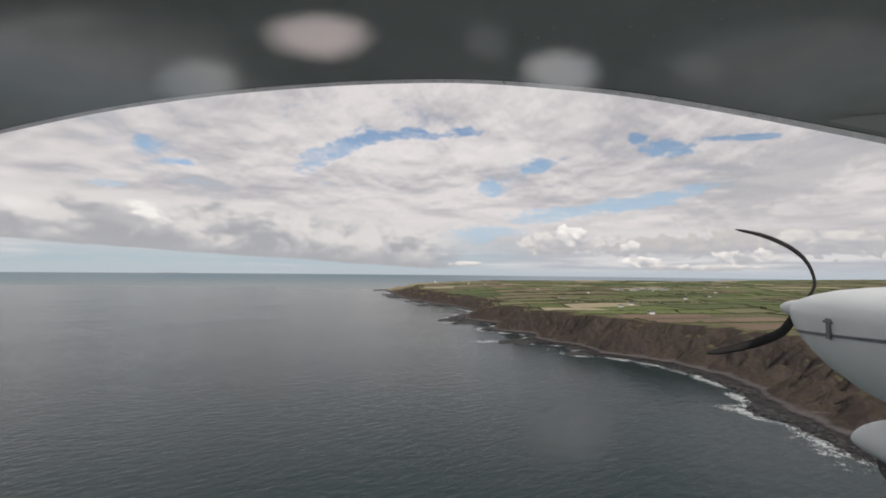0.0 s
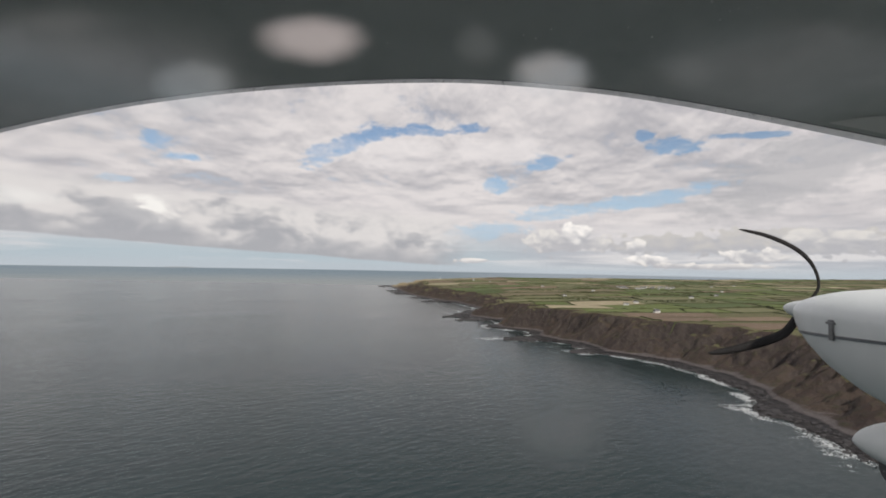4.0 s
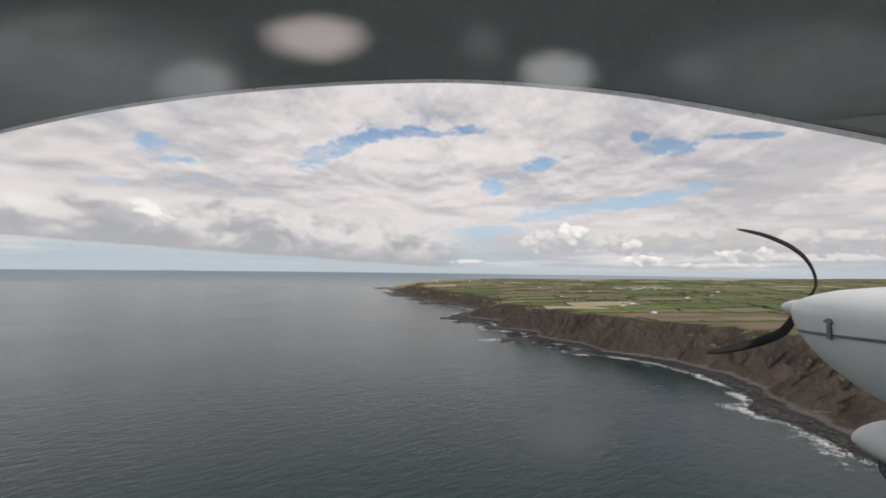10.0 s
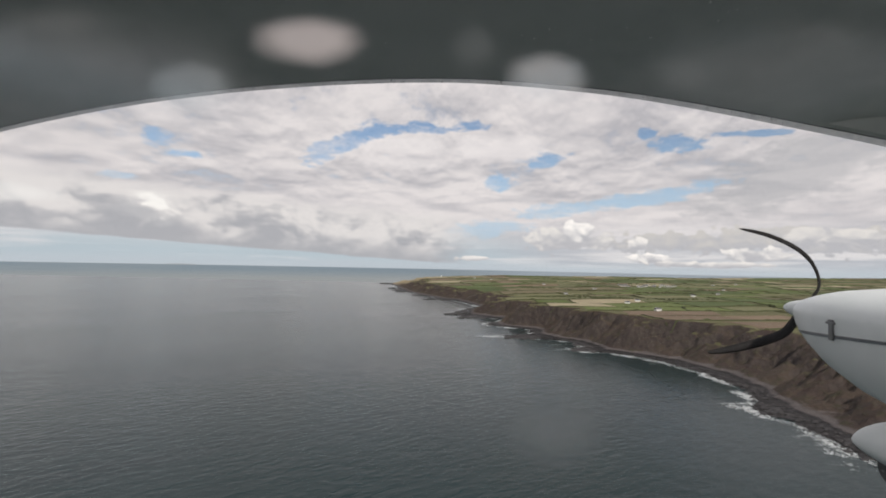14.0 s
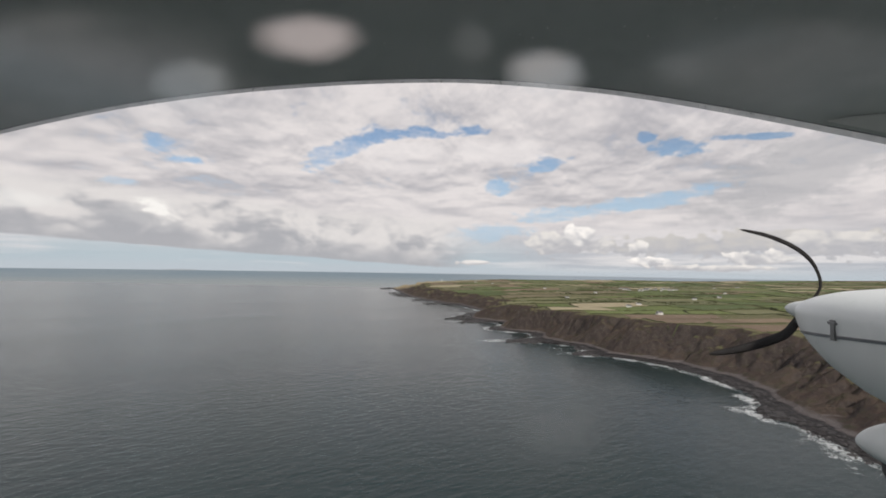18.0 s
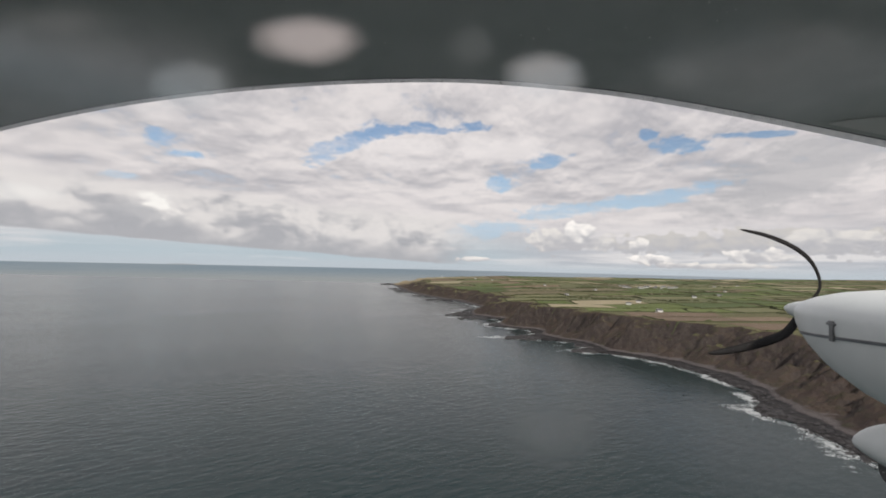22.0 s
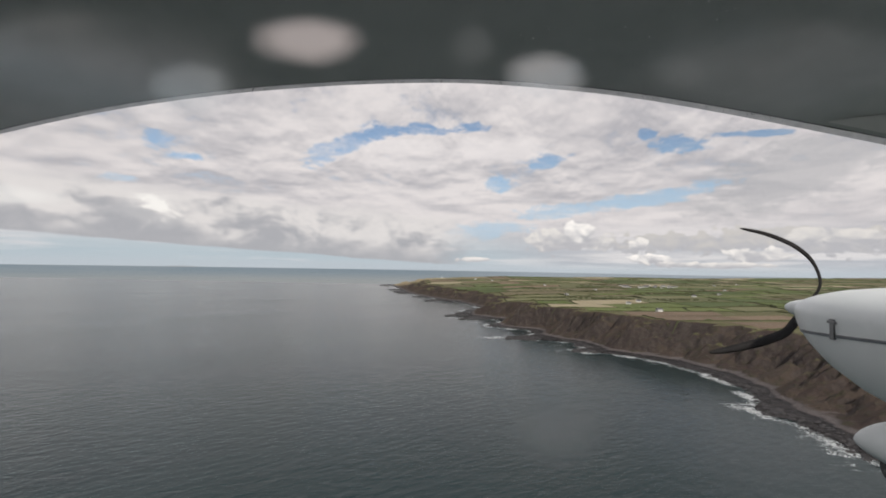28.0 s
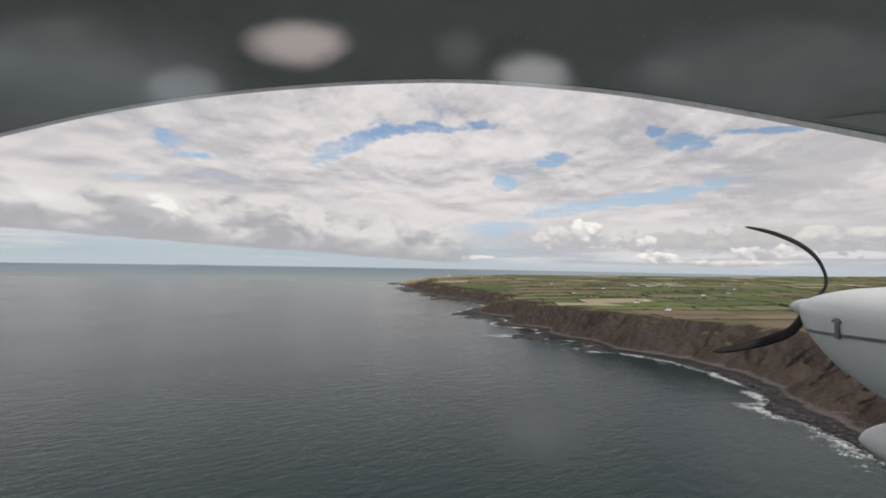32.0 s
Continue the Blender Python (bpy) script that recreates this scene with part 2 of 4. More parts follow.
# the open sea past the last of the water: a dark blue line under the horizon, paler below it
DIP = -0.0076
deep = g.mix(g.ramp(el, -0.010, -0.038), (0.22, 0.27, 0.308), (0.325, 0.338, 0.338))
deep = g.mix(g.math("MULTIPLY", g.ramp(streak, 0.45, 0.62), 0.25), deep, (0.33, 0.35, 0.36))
# landward side: distance haze painted into the backdrop colour
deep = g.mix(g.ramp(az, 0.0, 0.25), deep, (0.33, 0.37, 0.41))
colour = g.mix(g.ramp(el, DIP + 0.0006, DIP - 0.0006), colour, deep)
isle = g.math("MULTIPLY", g.ramp(spot(-0.535, DIP + 0.0004, 0.030, 0.0016), 0.2, 0.6), 0.55)
colour = g.mix(isle, colour, (0.33, 0.34, 0.35))
back = g.node("ShaderNodeBackground")
g.put(back.inputs[0], colour)
back.inputs[1].default_value = 1.0
g.tree.links.new(back.outputs[0], g.node("ShaderNodeOutputWorld").inputs[0])

sun = new("sun", bpy.data.lights.new("sun", "SUN"))
sun.data.energy, sun.data.angle, sun.data.color = 3.0, radians(4), (1.0, 0.95, 0.87)
sun.matrix_world = look((900 * math.sin(SUN_AZ), 900 * math.cos(SUN_AZ), 200 + 900 * math.tan(SUN_EL)), (0, 0, 200))

# ---------------------------------------------------------------- materials
def material(name):
    m = bpy.data.materials.new(name)
    m.use_nodes = True
    return m, Graph(m.node_tree)


def finish(g, colour, rough=0.8, metal=0.0, height=None, bump=0.3, distance=0.1, normal=None, spec=0.5, alpha=None, ior=1.5):
    s = g.node("ShaderNodeBsdfPrincipled")
    g.put(s.inputs["Base Color"], colour)
    g.put(s.inputs["Roughness"], rough)
    g.put(s.inputs["Metallic"], metal)
    g.put(s.inputs["Specular IOR Level"], spec)
    g.put(s.inputs["IOR"], ior)
    if alpha is not None:
        g.put(s.inputs["Alpha"], alpha)
    if height is not None:
        b = g.node("ShaderNodeBump")
        g.put(b.inputs["Strength"], bump)
        g.put(b.inputs["Distance"], distance)
        g.put(b.inputs["Height"], height)
        g.tree.links.new(b.outputs[0], s.inputs["Normal"])
    g.tree.links.new(s.outputs[0], g.node("ShaderNodeOutputMaterial").inputs[0])
    return s


def place(g):
    return g.node("ShaderNodeNewGeometry").outputs["Position"]


def local(g):
    return g.node("ShaderNodeTexCoord").outputs["Object"]


def water_material():
    m, g = material("sea_water")
    turn = g.node("ShaderNodeVectorRotate", rotation_type="Z_AXIS")
    turn.inputs["Angle"].default_value = radians(-34)
    g.tree.links.new(place(g), turn.inputs["Vector"])
    p = turn.outputs[0]
    swell = g.noise(g.scaled(p, 0.024, 0.046, 1), 1.0, 3, 0.5, 0.4)
    chop = g.noise(g.scaled(p, 0.058, 0.125, 1), 1.0, 3, 0.55, 0.5)
    ripple = g.noise(g.scaled(p, 0.25, 0.45, 1), 1.0, 4, 0.6, 0.3)
    h = g.math("ADD", g.math("MULTIPLY", swell, 1.5), g.math("ADD", g.math("MULTIPLY", chop, 2.5), g.math("MULTIPLY", ripple, 0.20)))
    slick = g.noise(g.scaled(p, 0.0016, 0.0045, 1), 1.0, 4, 0.55, 0.8)
    col = g.mix(g.ramp(slick, 0.35, 0.7), (0.0035, 0.0175, 0.0195), (0.005, 0.0225, 0.024))
    finish(g, col, g.ramp(slick, 0.3, 0.75, 0.14, 0.18), height=h, bump=0.42, distance=1.0, ior=1.33, spec=0.36)
    return m


def land_material():
    m, g = material("cliff_heath_and_rock")
    p = place(g)
    big = g.noise(p, 0.012, 4, 0.55, 0.4)
    mid = g.noise(p, 0.06, 5, 0.6, 0.3)
    grain = g.noise(p, 0.5, 4, 0.65)
    heath = g.mix(g.ramp(big, 0.35, 0.65), (0.050, 0.034, 0.029), (0.074, 0.053, 0.041))
    heath = g.mix(g.ramp(mid, 0.45, 0.72), heath, (0.048, 0.044, 0.025))
    rock = g.mix(g.ramp(g.noise(g.scaled(p, 0.085, 0.085, 0.022), 1.0, 6, 0.65, 0.5), 0.36, 0.64), (0.036, 0.028, 0.027), (0.080, 0.064, 0.056))
    x, y, z = g.split(p)
    nz = g.split(g.node("ShaderNodeNewGeometry").outputs["Normal"])[2]
    steep = g.ramp(g.math("ADD", nz, g.math("MULTIPLY", g.math("SUBTRACT", mid, 0.5), 0.7)), 0.80, 0.58)
    col = g.mix(g.math("MULTIPLY", steep, 0.8), heath, rock)
    turf = g.mix(g.ramp(mid, 0.35, 0.65), (0.115, 0.118, 0.048), (0.160, 0.142, 0.074))
    top = g.math("MULTIPLY", g.ramp(nz, 0.90, 0.98), g.ramp(z, 30, 44))
    col = g.mix(top, col, turf)
    sand = g.math("MULTIPLY", g.ramp(g.math("ADD", y, g.math("MULTIPLY", g.math("SUBTRACT", big, 0.5), 400.0)), 4150, 4550), g.ramp(nz, 0.5, 0.75))
    col = g.mix(sand, col, (0.30, 0.245, 0.155))
    shore = g.ramp(g.math("ADD", z, g.math("MULTIPLY", g.math("SUBTRACT", mid, 0.5), 5.0)), 9.5, 6.5)
    shingle = g.mix(g.ramp(grain, 0.3, 0.7), (0.090, 0.077, 0.075), (0.150, 0.130, 0.126))
    col = g.mix(shore, col, shingle)
    wet = g.ramp(g.math("ADD", z, g.math("MULTIPLY", g.math("SUBTRACT", mid, 0.5), 3.0)), 5.4, 4.0)
    ledge = g.mix(g.ramp(g.noise(g.scaled(p, 0.03, 0.16, 0.3), 1.0, 4, 0.6), 0.4, 0.65), (0.011, 0.009, 0.010), (0.036, 0.031, 0.030))
    col = g.mix(wet, col, ledge)
    clod = g.noise(p, 0.17, 4, 0.65, 0.3)
    col = g.mix(g.math("MULTIPLY", g.ramp(clod, 0.48, 0.68), 0.30), col, (0.030, 0.024, 0.020))
    col = g.mix(g.math("MULTIPLY", g.ramp(grain, 0.45, 0.75), 0.3), col, (0.035, 0.030, 0.022))
    finish(g, col, g.ramp(wet, 0, 1, 0.95, 0.6), height=g.math("ADD", g.math("MULTIPLY", mid, 8.0), g.math("ADD", grain, g.math("MULTIPLY", clod, 3.0))), bump=0.9, distance=1.0, spec=0.25)
    return m


def crop_material(name, a, b, joined=False):
    """A field of grass, crop or stubble; a and b are its two tints."""
    m, g = material(name)
    p = place(g)
    r = g.node("ShaderNodeNewGeometry").outputs["Random Per Island"] if joined else g.node("ShaderNodeObjectInfo").outputs["Random"]
    big = g.noise(p, 0.012, 4, 0.6)
    mid = g.noise(p, 0.09, 4, 0.65)
    col = g.mix(g.ramp(g.math("ADD", g.math("MULTIPLY", r, 0.5), g.math("MULTIPLY", big, 0.5)), 0.25, 0.7), a, b)
    dark = tuple(c * 0.62 for c in a)
    col = g.mix(g.math("MULTIPLY", g.ramp(mid, 0.45, 0.75), 0.28), col, dark)
    finish(g, col, 0.95, height=mid, bump=0.4, distance=0.6, spec=0.15)
    return m


def plain_material(name, a, b, scale, rough=0.7, metal=0.0, bump=0.2, distance=0.01, spec=0.5):
    m, g = material(name)
    p = local(g)
    n1, n2 = g.noise(p, scale, 5, 0.6), g.noise(p, scale * 9, 4, 0.6)
    f = g.math("ADD", g.math("MULTIPLY", n1, 0.65), g.math("MULTIPLY", n2, 0.35))
    finish(g, g.mix(g.ramp(f, 0.35, 0.65), a, b), g.ramp(n2, 0.3, 0.7, rough * 0.85, min(1.0, rough * 1.1)), metal, height=n2, bump=bump, distance=distance, spec=spec)
    return m


def foam_material():
    m, g = material("surf_foam")
    p = place(g)
    x, y, z = g.split(p)
    lace = g.noise(g.scaled(p, 0.10, 0.16, 0), 1.0, 7, 0.7, 0.8)
    runs = g.noise(g.scaled(p, 0.022, 0.016, 0), 1.0, 4, 0.55)
    strength = g.node("ShaderNodeAttribute", attribute_name="surf").outputs["Fac"]
    tear = g.noise(g.scaled(p, 0.42, 0.34, 0), 1.0, 5, 0.7, 1.0)
    lace = g.math("ADD", g.math("MULTIPLY", lace, 0.40), g.math("MULTIPLY", tear, 0.68))
    v = g.math("ADD", lace, g.math("MULTIPLY", g.math("SUBTRACT", runs, 0.5), 0.80))
    v = g.math("ADD", v, g.math("MULTIPLY", g.math("SUBTRACT", strength, 0.66), 0.40))
    finish(g, (0.66, 0.68, 0.68), 0.9, alpha=g.math("MULTIPLY", g.ramp(v, 0.600, 0.735), 0.70), spec=0.2)
    return m


WATER, LAND, FOAM = water_material(), land_material(), foam_material()
CROP_TINTS = (
    ("bright_pasture", (0.098, 0.122, 0.040), (0.132, 0.156, 0.053)), ("dark_pasture", (0.080, 0.102, 0.040), (0.112, 0.134, 0.054)), ("dull_pasture", (0.128, 0.130, 0.066), (0.172, 0.166, 0.088)),
    ("ploughed_earth", (0.165, 0.120, 0.085), (0.220, 0.162, 0.112)), ("stubble", (0.280, 0.235, 0.150), (0.385, 0.330, 0.220)), ("rough_grazing", (0.128, 0.108, 0.066), (0.176, 0.150, 0.090)))
CROPS = [crop_material(*tint) for tint in CROP_TINTS]
FAR_CROPS = [crop_material("far_" + tint[0], *tint[1:], joined=True) for tint in CROP_TINTS]
HEDGE = plain_material("hedge_leaves", (0.056, 0.064, 0.031), (0.094, 0.100, 0.049), 0.08, 0.95, bump=0.6, distance=0.5, spec=0.1)
ROCK = plain_material("wet_dark_rock", (0.012, 0.010, 0.011), (0.040, 0.035, 0.033), 0.06, 0.6, bump=0.8, distance=0.6)
RENDERED = plain_material("white_render", (0.62, 0.61, 0.58), (0.76, 0.75, 0.72), 0.3, 0.85)
SLATE = plain_material("roof_slate", (0.07, 0.07, 0.08), (0.13, 0.125, 0.13), 0.4, 0.7)
DOME = plain_material("white_dome", (0.72, 0.73, 0.73), (0.8, 0.8, 0.8), 0.2, 0.6)
PAINT = plain_material("white_aircraft_paint", (0.69, 0.715, 0.705), (0.76, 0.78, 0.77), 2.0, 0.32, bump=0.03, distance=0.002)
SEAM = plain_material("grey_seam", (0.09, 0.10, 0.11), (0.20, 0.215, 0.23), 9.0, 0.5)
METAL = plain_material("dull_metal", (0.16, 0.16, 0.16), (0.28, 0.28, 0.28), 20.0, 0.4, 0.7)
BLADE = plain_material("black_blade", (0.012, 0.010, 0.010), (0.022, 0.020, 0.019), 6.0, 0.8, spec=0.2)
LINING = plain_material("dark_roof_lining", (0.42, 0.46, 0.455), (0.53, 0.56, 0.555), 1.2, 0.75, bump=0.05, distance=0.002, spec=0.2)
def trim_material():
    m, g = material("pale_translucent_trim")
    p = local(g)
    n = g.noise(p, 26.0, 5, 0.6)
    s = finish(g, g.mix(g.ramp(n, 0.35, 0.65), (0.40, 0.41, 0.41), (0.46, 0.47, 0.47)), 0.5, height=n, bump=0.2, distance=0.002)
    s.inputs["Transmission Weight"].default_value = 0.0
    glow = g.node("ShaderNodeBsdfTranslucent")
    g.put(glow.inputs[0], g.mix(g.ramp(n, 0.40, 0.62), (0.64, 0.65, 0.65), (0.76, 0.76, 0.75)))
    both = g.node("ShaderNodeMixShader")
    both.inputs[0].default_value = 0.75
    out = [k for k in g.tree.nodes if k.bl_idname == "ShaderNodeOutputMaterial"][0]
    g.tree.links.new(s.outputs[0], both.inputs[1])
    g.tree.links.new(glow.outputs[0], both.inputs[2])
    g.tree.links.new(both.outputs[0], out.inputs[0])
    return m


TRIM = trim_material()
PANEL = plain_material("grey_panel", (0.62, 0.63, 0.62), (0.70, 0.70, 0.69), 5.0, 0.7)
TYRE = plain_material("worn_tyre", (0.060, 0.062, 0.062), (0.10, 0.10, 0.10), 8.0, 0.85)
RUBBER = plain_material("dark_rubber", (0.02, 0.02, 0.02), (0.04, 0.04, 0.04), 8.0, 0.8)


# ---------------------------------------------------------------- mesh helpers
def part(name, bm, mat, parent=None, label="", smooth=False):
    me = bpy.data.meshes.new(name)
    if isinstance(bm, tuple):
        me.from_pydata(*bm)
    else:
        bm.to_mesh(me)
        bm.free()
    me.materials.append(mat)
    if smooth:
        me.shade_smooth()
    ob = new(name, me)
    ob.parent = parent
    return tagged(ob, label)


def grid_faces(rows, cols, closed=False):
    f = []
    for i in range(rows - 1):
        for j in range(cols - (0 if closed else 1)):
            k = (j + 1) % cols
            f.append((i * cols + j, i * cols + k, (i + 1) * cols + k, (i + 1) * cols + j))
    return f


def fbm(x, y, z=0.0, octaves=4):
    return noise.fractal(Vector((x, y, z)), 1.0, 2.0, octaves)


# ---------------------------------------------------------------- lie of the land
# The shore runs from beside the aircraft to a far headland: how far along, how far right.
SHORE_Y = (-900, -200, 42, 100, 153, 193, 230, 270, 323, 372, 397, 423, 480, 556, 625, 667, 703, 753, 824, 867, 935, 985, 1015, 1050, 1075, 1100, 1140, 1180, 1215,
           1250, 1300, 1345, 1376, 1420, 1455, 1476, 1514, 1557, 1590, 1640, 1690, 1722, 1745, 1800, 1860, 1960, 2069, 2150, 2182, 2240, 2340, 2440, 2565, 2640,
           2700, 2870, 3035, 3335, 3450, 3733, 4200, 4588, 4760, 4830, 4900, 5000)
SHORE_X = (660, 540, 550, 568, 571, 553, 548, 560, 565, 544, 516, 484, 476, 474, 478, 484, 496, 514, 522, 522, 500, 484, 467, 434, 400, 378, 378, 374, 362,
           330, 292, 282, 290, 292, 280, 236, 194, 180, 184, 222, 234, 250, 214, 150, 112, 118, 132, 190, 212, 190, 152, 128, 88, 74,
           0, -80, -158, -266, -291, -352, -452, -545, -566, -540, -440, -200)
# low rock tongues that run out from the foot of the cliffs: where, half width, length
TONGUES = ((208, 15, 78), (236, 8, 26), (500, 24, 10), (652, 26, 20), (845, 18, 10), (1104, 24, 36), (1172, 12, 22), (1284, 32, 84), (1306, 10, 56), (1392, 8, 18), (1540, 34, 24),
           (1758, 28, 92), (1786, 10, 60), (1850, 24, 60), (1950, 26, 36), (2070, 26, 26), (2640, 42, 92), (2690, 18, 60), (2960, 34, 46), (3340, 40, 52), (3500, 30, 52), (3760, 44, 62), (4640, 36, 70))


def tongue(y):
    t = 0.0
    for at, half, far in TONGUES:
        u = (y - at) / (half * 1.2)
        if abs(u) < 2.6:
            t = max(t, far * math.exp(-u * u) * (1 + 0.25 * math.sin(y * 0.55 + at)))
    return t


def foot_x(y):
    x = float(np.interp(y, SHORE_Y, SHORE_X))
    return x + 5 * fbm(y * 0.016, 3.3) + 3 * fbm(y * 0.06, 7.7)


def shore_x(y):
    return foot_x(y) - tongue(y)


def plateau(x, y):
    """The farmland: level behind the cliffs, dipping to coombes at the coves, rising gently inland."""
    base = float(np.interp(y, (0, 900, 1300, 1700, 2200, 3000, 4000, 4750, 5000), (82, 82, 78, 66, 56, 62, 74, 66, 20)))
    s = x - float(np.interp(y, SHORE_Y, SHORE_X))
    inland = min(1.0, max(0.0, (s - 150) / 900))
    base += (82 - base) * inland if base < 82 else 0.0
    far = max(0.0, math.hypot(x, y) - 2300) / 2700
    base += 24 * far * far * inland
    return base + 6 * fbm(x * 0.0011, y * 0.0011, 5.0, 3) * min(1.0, y / 1500 if y > 0 else 0.0)


def row(y):
    """What the land is like along one line across the shore: nearness, tongue, width of the foreshore, width of the cliff face."""
    near = min(1.0, max(0.15, (1800 - y) / 900))
    out = tongue(y)
    flats = 30 * near * (1 + 0.6 * fbm(y * 0.013, 1.0)) + 9 + out
    ribs = fbm(y * 0.012, 11.0, 0.0, 3)
    wide = float(np.interp(y, (0, 600, 800, 950, 1100, 1250, 1400, 1600, 1800, 2300, 3500, 5000), (210, 200, 165, 125, 95, 78, 86, 100, 110, 105, 130, 420)))
    return near, out, flats, wide * (1 + 0.36 * ribs)


def height(s, x, y, about=None):
    """Height of the land at (x, y), s metres in from the water's edge."""
    near, out, flats, wide = about or row(y)
    if s < flats:
        spine = 1 - abs(fbm(y * 0.075 + x * 0.02, x * 0.012, 2.0, 3)) * 2.4
        if s < 0:
            return max(-6.0, s * 0.055 - 0.9 + 1.7 * max(0.0, spine) * math.exp(s / 16.0))
        t = s / flats
        beach = max(0.0, (s - out * 0.85) / max(8.0, flats - out * 0.85))
        return 0.35 + 4.6 * beach * beach + (2.6 + (1.4 if out > 12 else 0.0)) * max(0.0, spine) * (1 - t) + 1.8 * max(0.0, beach - 0.75) / 0.25
    top = plateau(x, y)
    t = (s - flats) / wide
    if t < 1.7:
        warp = 40 * fbm(x * 0.006, y * 0.006, 14.0, 2)
        gully = 1.0 - abs(fbm((y + warp) * 0.011, 20.0, s * 0.0022, 3)) * 2.6
        notch = 1.0 - abs(fbm((y - warp) * 0.034, 31.0, s * 0.008, 3)) * 2.6
        bell = math.sin(min(1.0, t / 1.6) * math.pi)
        t2 = t - ((0.30 if y < 850 else 0.44) * max(0.0, gully) + 0.22 * max(0.0, notch)) * bell
        c = min(1.0, max(0.0, t2))
        k = c * (1.55 - 0.55 * c)
        rough = (6.0 * fbm(x * 0.014, y * 0.014, 9.0, 2) + 3.4 * fbm(x * 0.045, y * 0.045, 4.0, 4)) * bell
        return 6.5 + (top - 6.5) * min(1.0, k) + rough
    return top


def ground_z(x, y):
    return height(x - shore_x(y), x, y)


def build_land():
    ys = [-700.0]
    while ys[-1] < 4995:
        y = ys[-1]
        ys.append(y + (40 if y < 0 else 3.0 + max(0.0, y - 500) * 0.0050))
    ss = [-34.0]
    while ss[-1] < 8500:
        s = ss[-1]
        ss.append(s + (2.7 if s < 300 else 2.7 + (s - 300) * 0.09))
    verts = []
    for y in ys:
        x0, about = shore_x(y), row(y)
        for s in ss:
            verts.append((x0 + s, y, height(s, x0 + s, y, about)))
    ob = part("ground", (verts, [], grid_faces(len(ys), len(ss))), LAND, None, smooth=True)
    tagged(ob, "brown heath-covered sea cliffs, shingle foreshore and green plateau", "cliff", kind="structure")
    return ob


def build_sea():
    rings = [0, 150, 300, 600, 1200, 2400, 4800, 9000]
    n = 96
    verts = [(0, 0, 0)] + [(r * math.sin(2 * math.pi * k / n), r * math.cos(2 * math.pi * k / n), 0) for r in rings[1:] for k in range(n)]
    faces = [(0, 1 + (k + 1) % n, 1 + k) for k in range(n)]
    for i in range(len(rings) - 2):
        a, b = 1 + i * n, 1 + (i + 1) * n
        faces += [(a + k, a + (k + 1) % n, b + (k + 1) % n, b + k) for k in range(n)]
    ob = part("water", (verts, [], faces), WATER)
    return tagged(ob, "grey-green open sea with low wind ripples", "sea", kind="structure")


build_sea()
build_land()


def build_surf():
    verts, surf, ys = [], [], []
    y = 20.0
    while y < 4700:
        ys.append(y)
        y += 3.5 if y < 1900 else 10.0
    offs = [-112 + 6 * k for k in range(16)] + [-17, -12, -8, -4, 0, 4]
    for y in ys:
        x0 = shore_x(y)
        slope = (shore_x(y + 3) - shore_x(y - 3)) / 6
        for o in offs:
            verts.append((x0 + o, y, 0.35))
            away = o / math.sqrt(1 + slope * slope)
            surf.append(max(0.0, 1 - abs(away + 10) / 62.0) * (0.92 if y > 1500 else 1.0))
    ob = part("surf", (verts, [], grid_faces(len(ys), len(offs))), FOAM)
    a = ob.data.attributes.new("surf", "FLOAT", "POINT")
    a.data.foreach_set("value", surf)
    return tagged(ob, "broken white surf along the rocky shore", "surf", kind="stuff")


build_surf()


# ---------------------------------------------------------------- fields, hedges
def lie(x, y, edge):
    """Where a corner of the field pattern really lies: askew and bent, more so inland."""
    k = min(1.0, max(0.0, (x - edge - 30) / 350))
    return x + k * 70 * fbm(x * 0.0016, y * 0.0016, 3.0, 2), y + k * (0.16 * min(900, x - edge) + 90 * fbm(x * 0.0018, y * 0.0018, 8.0, 2))


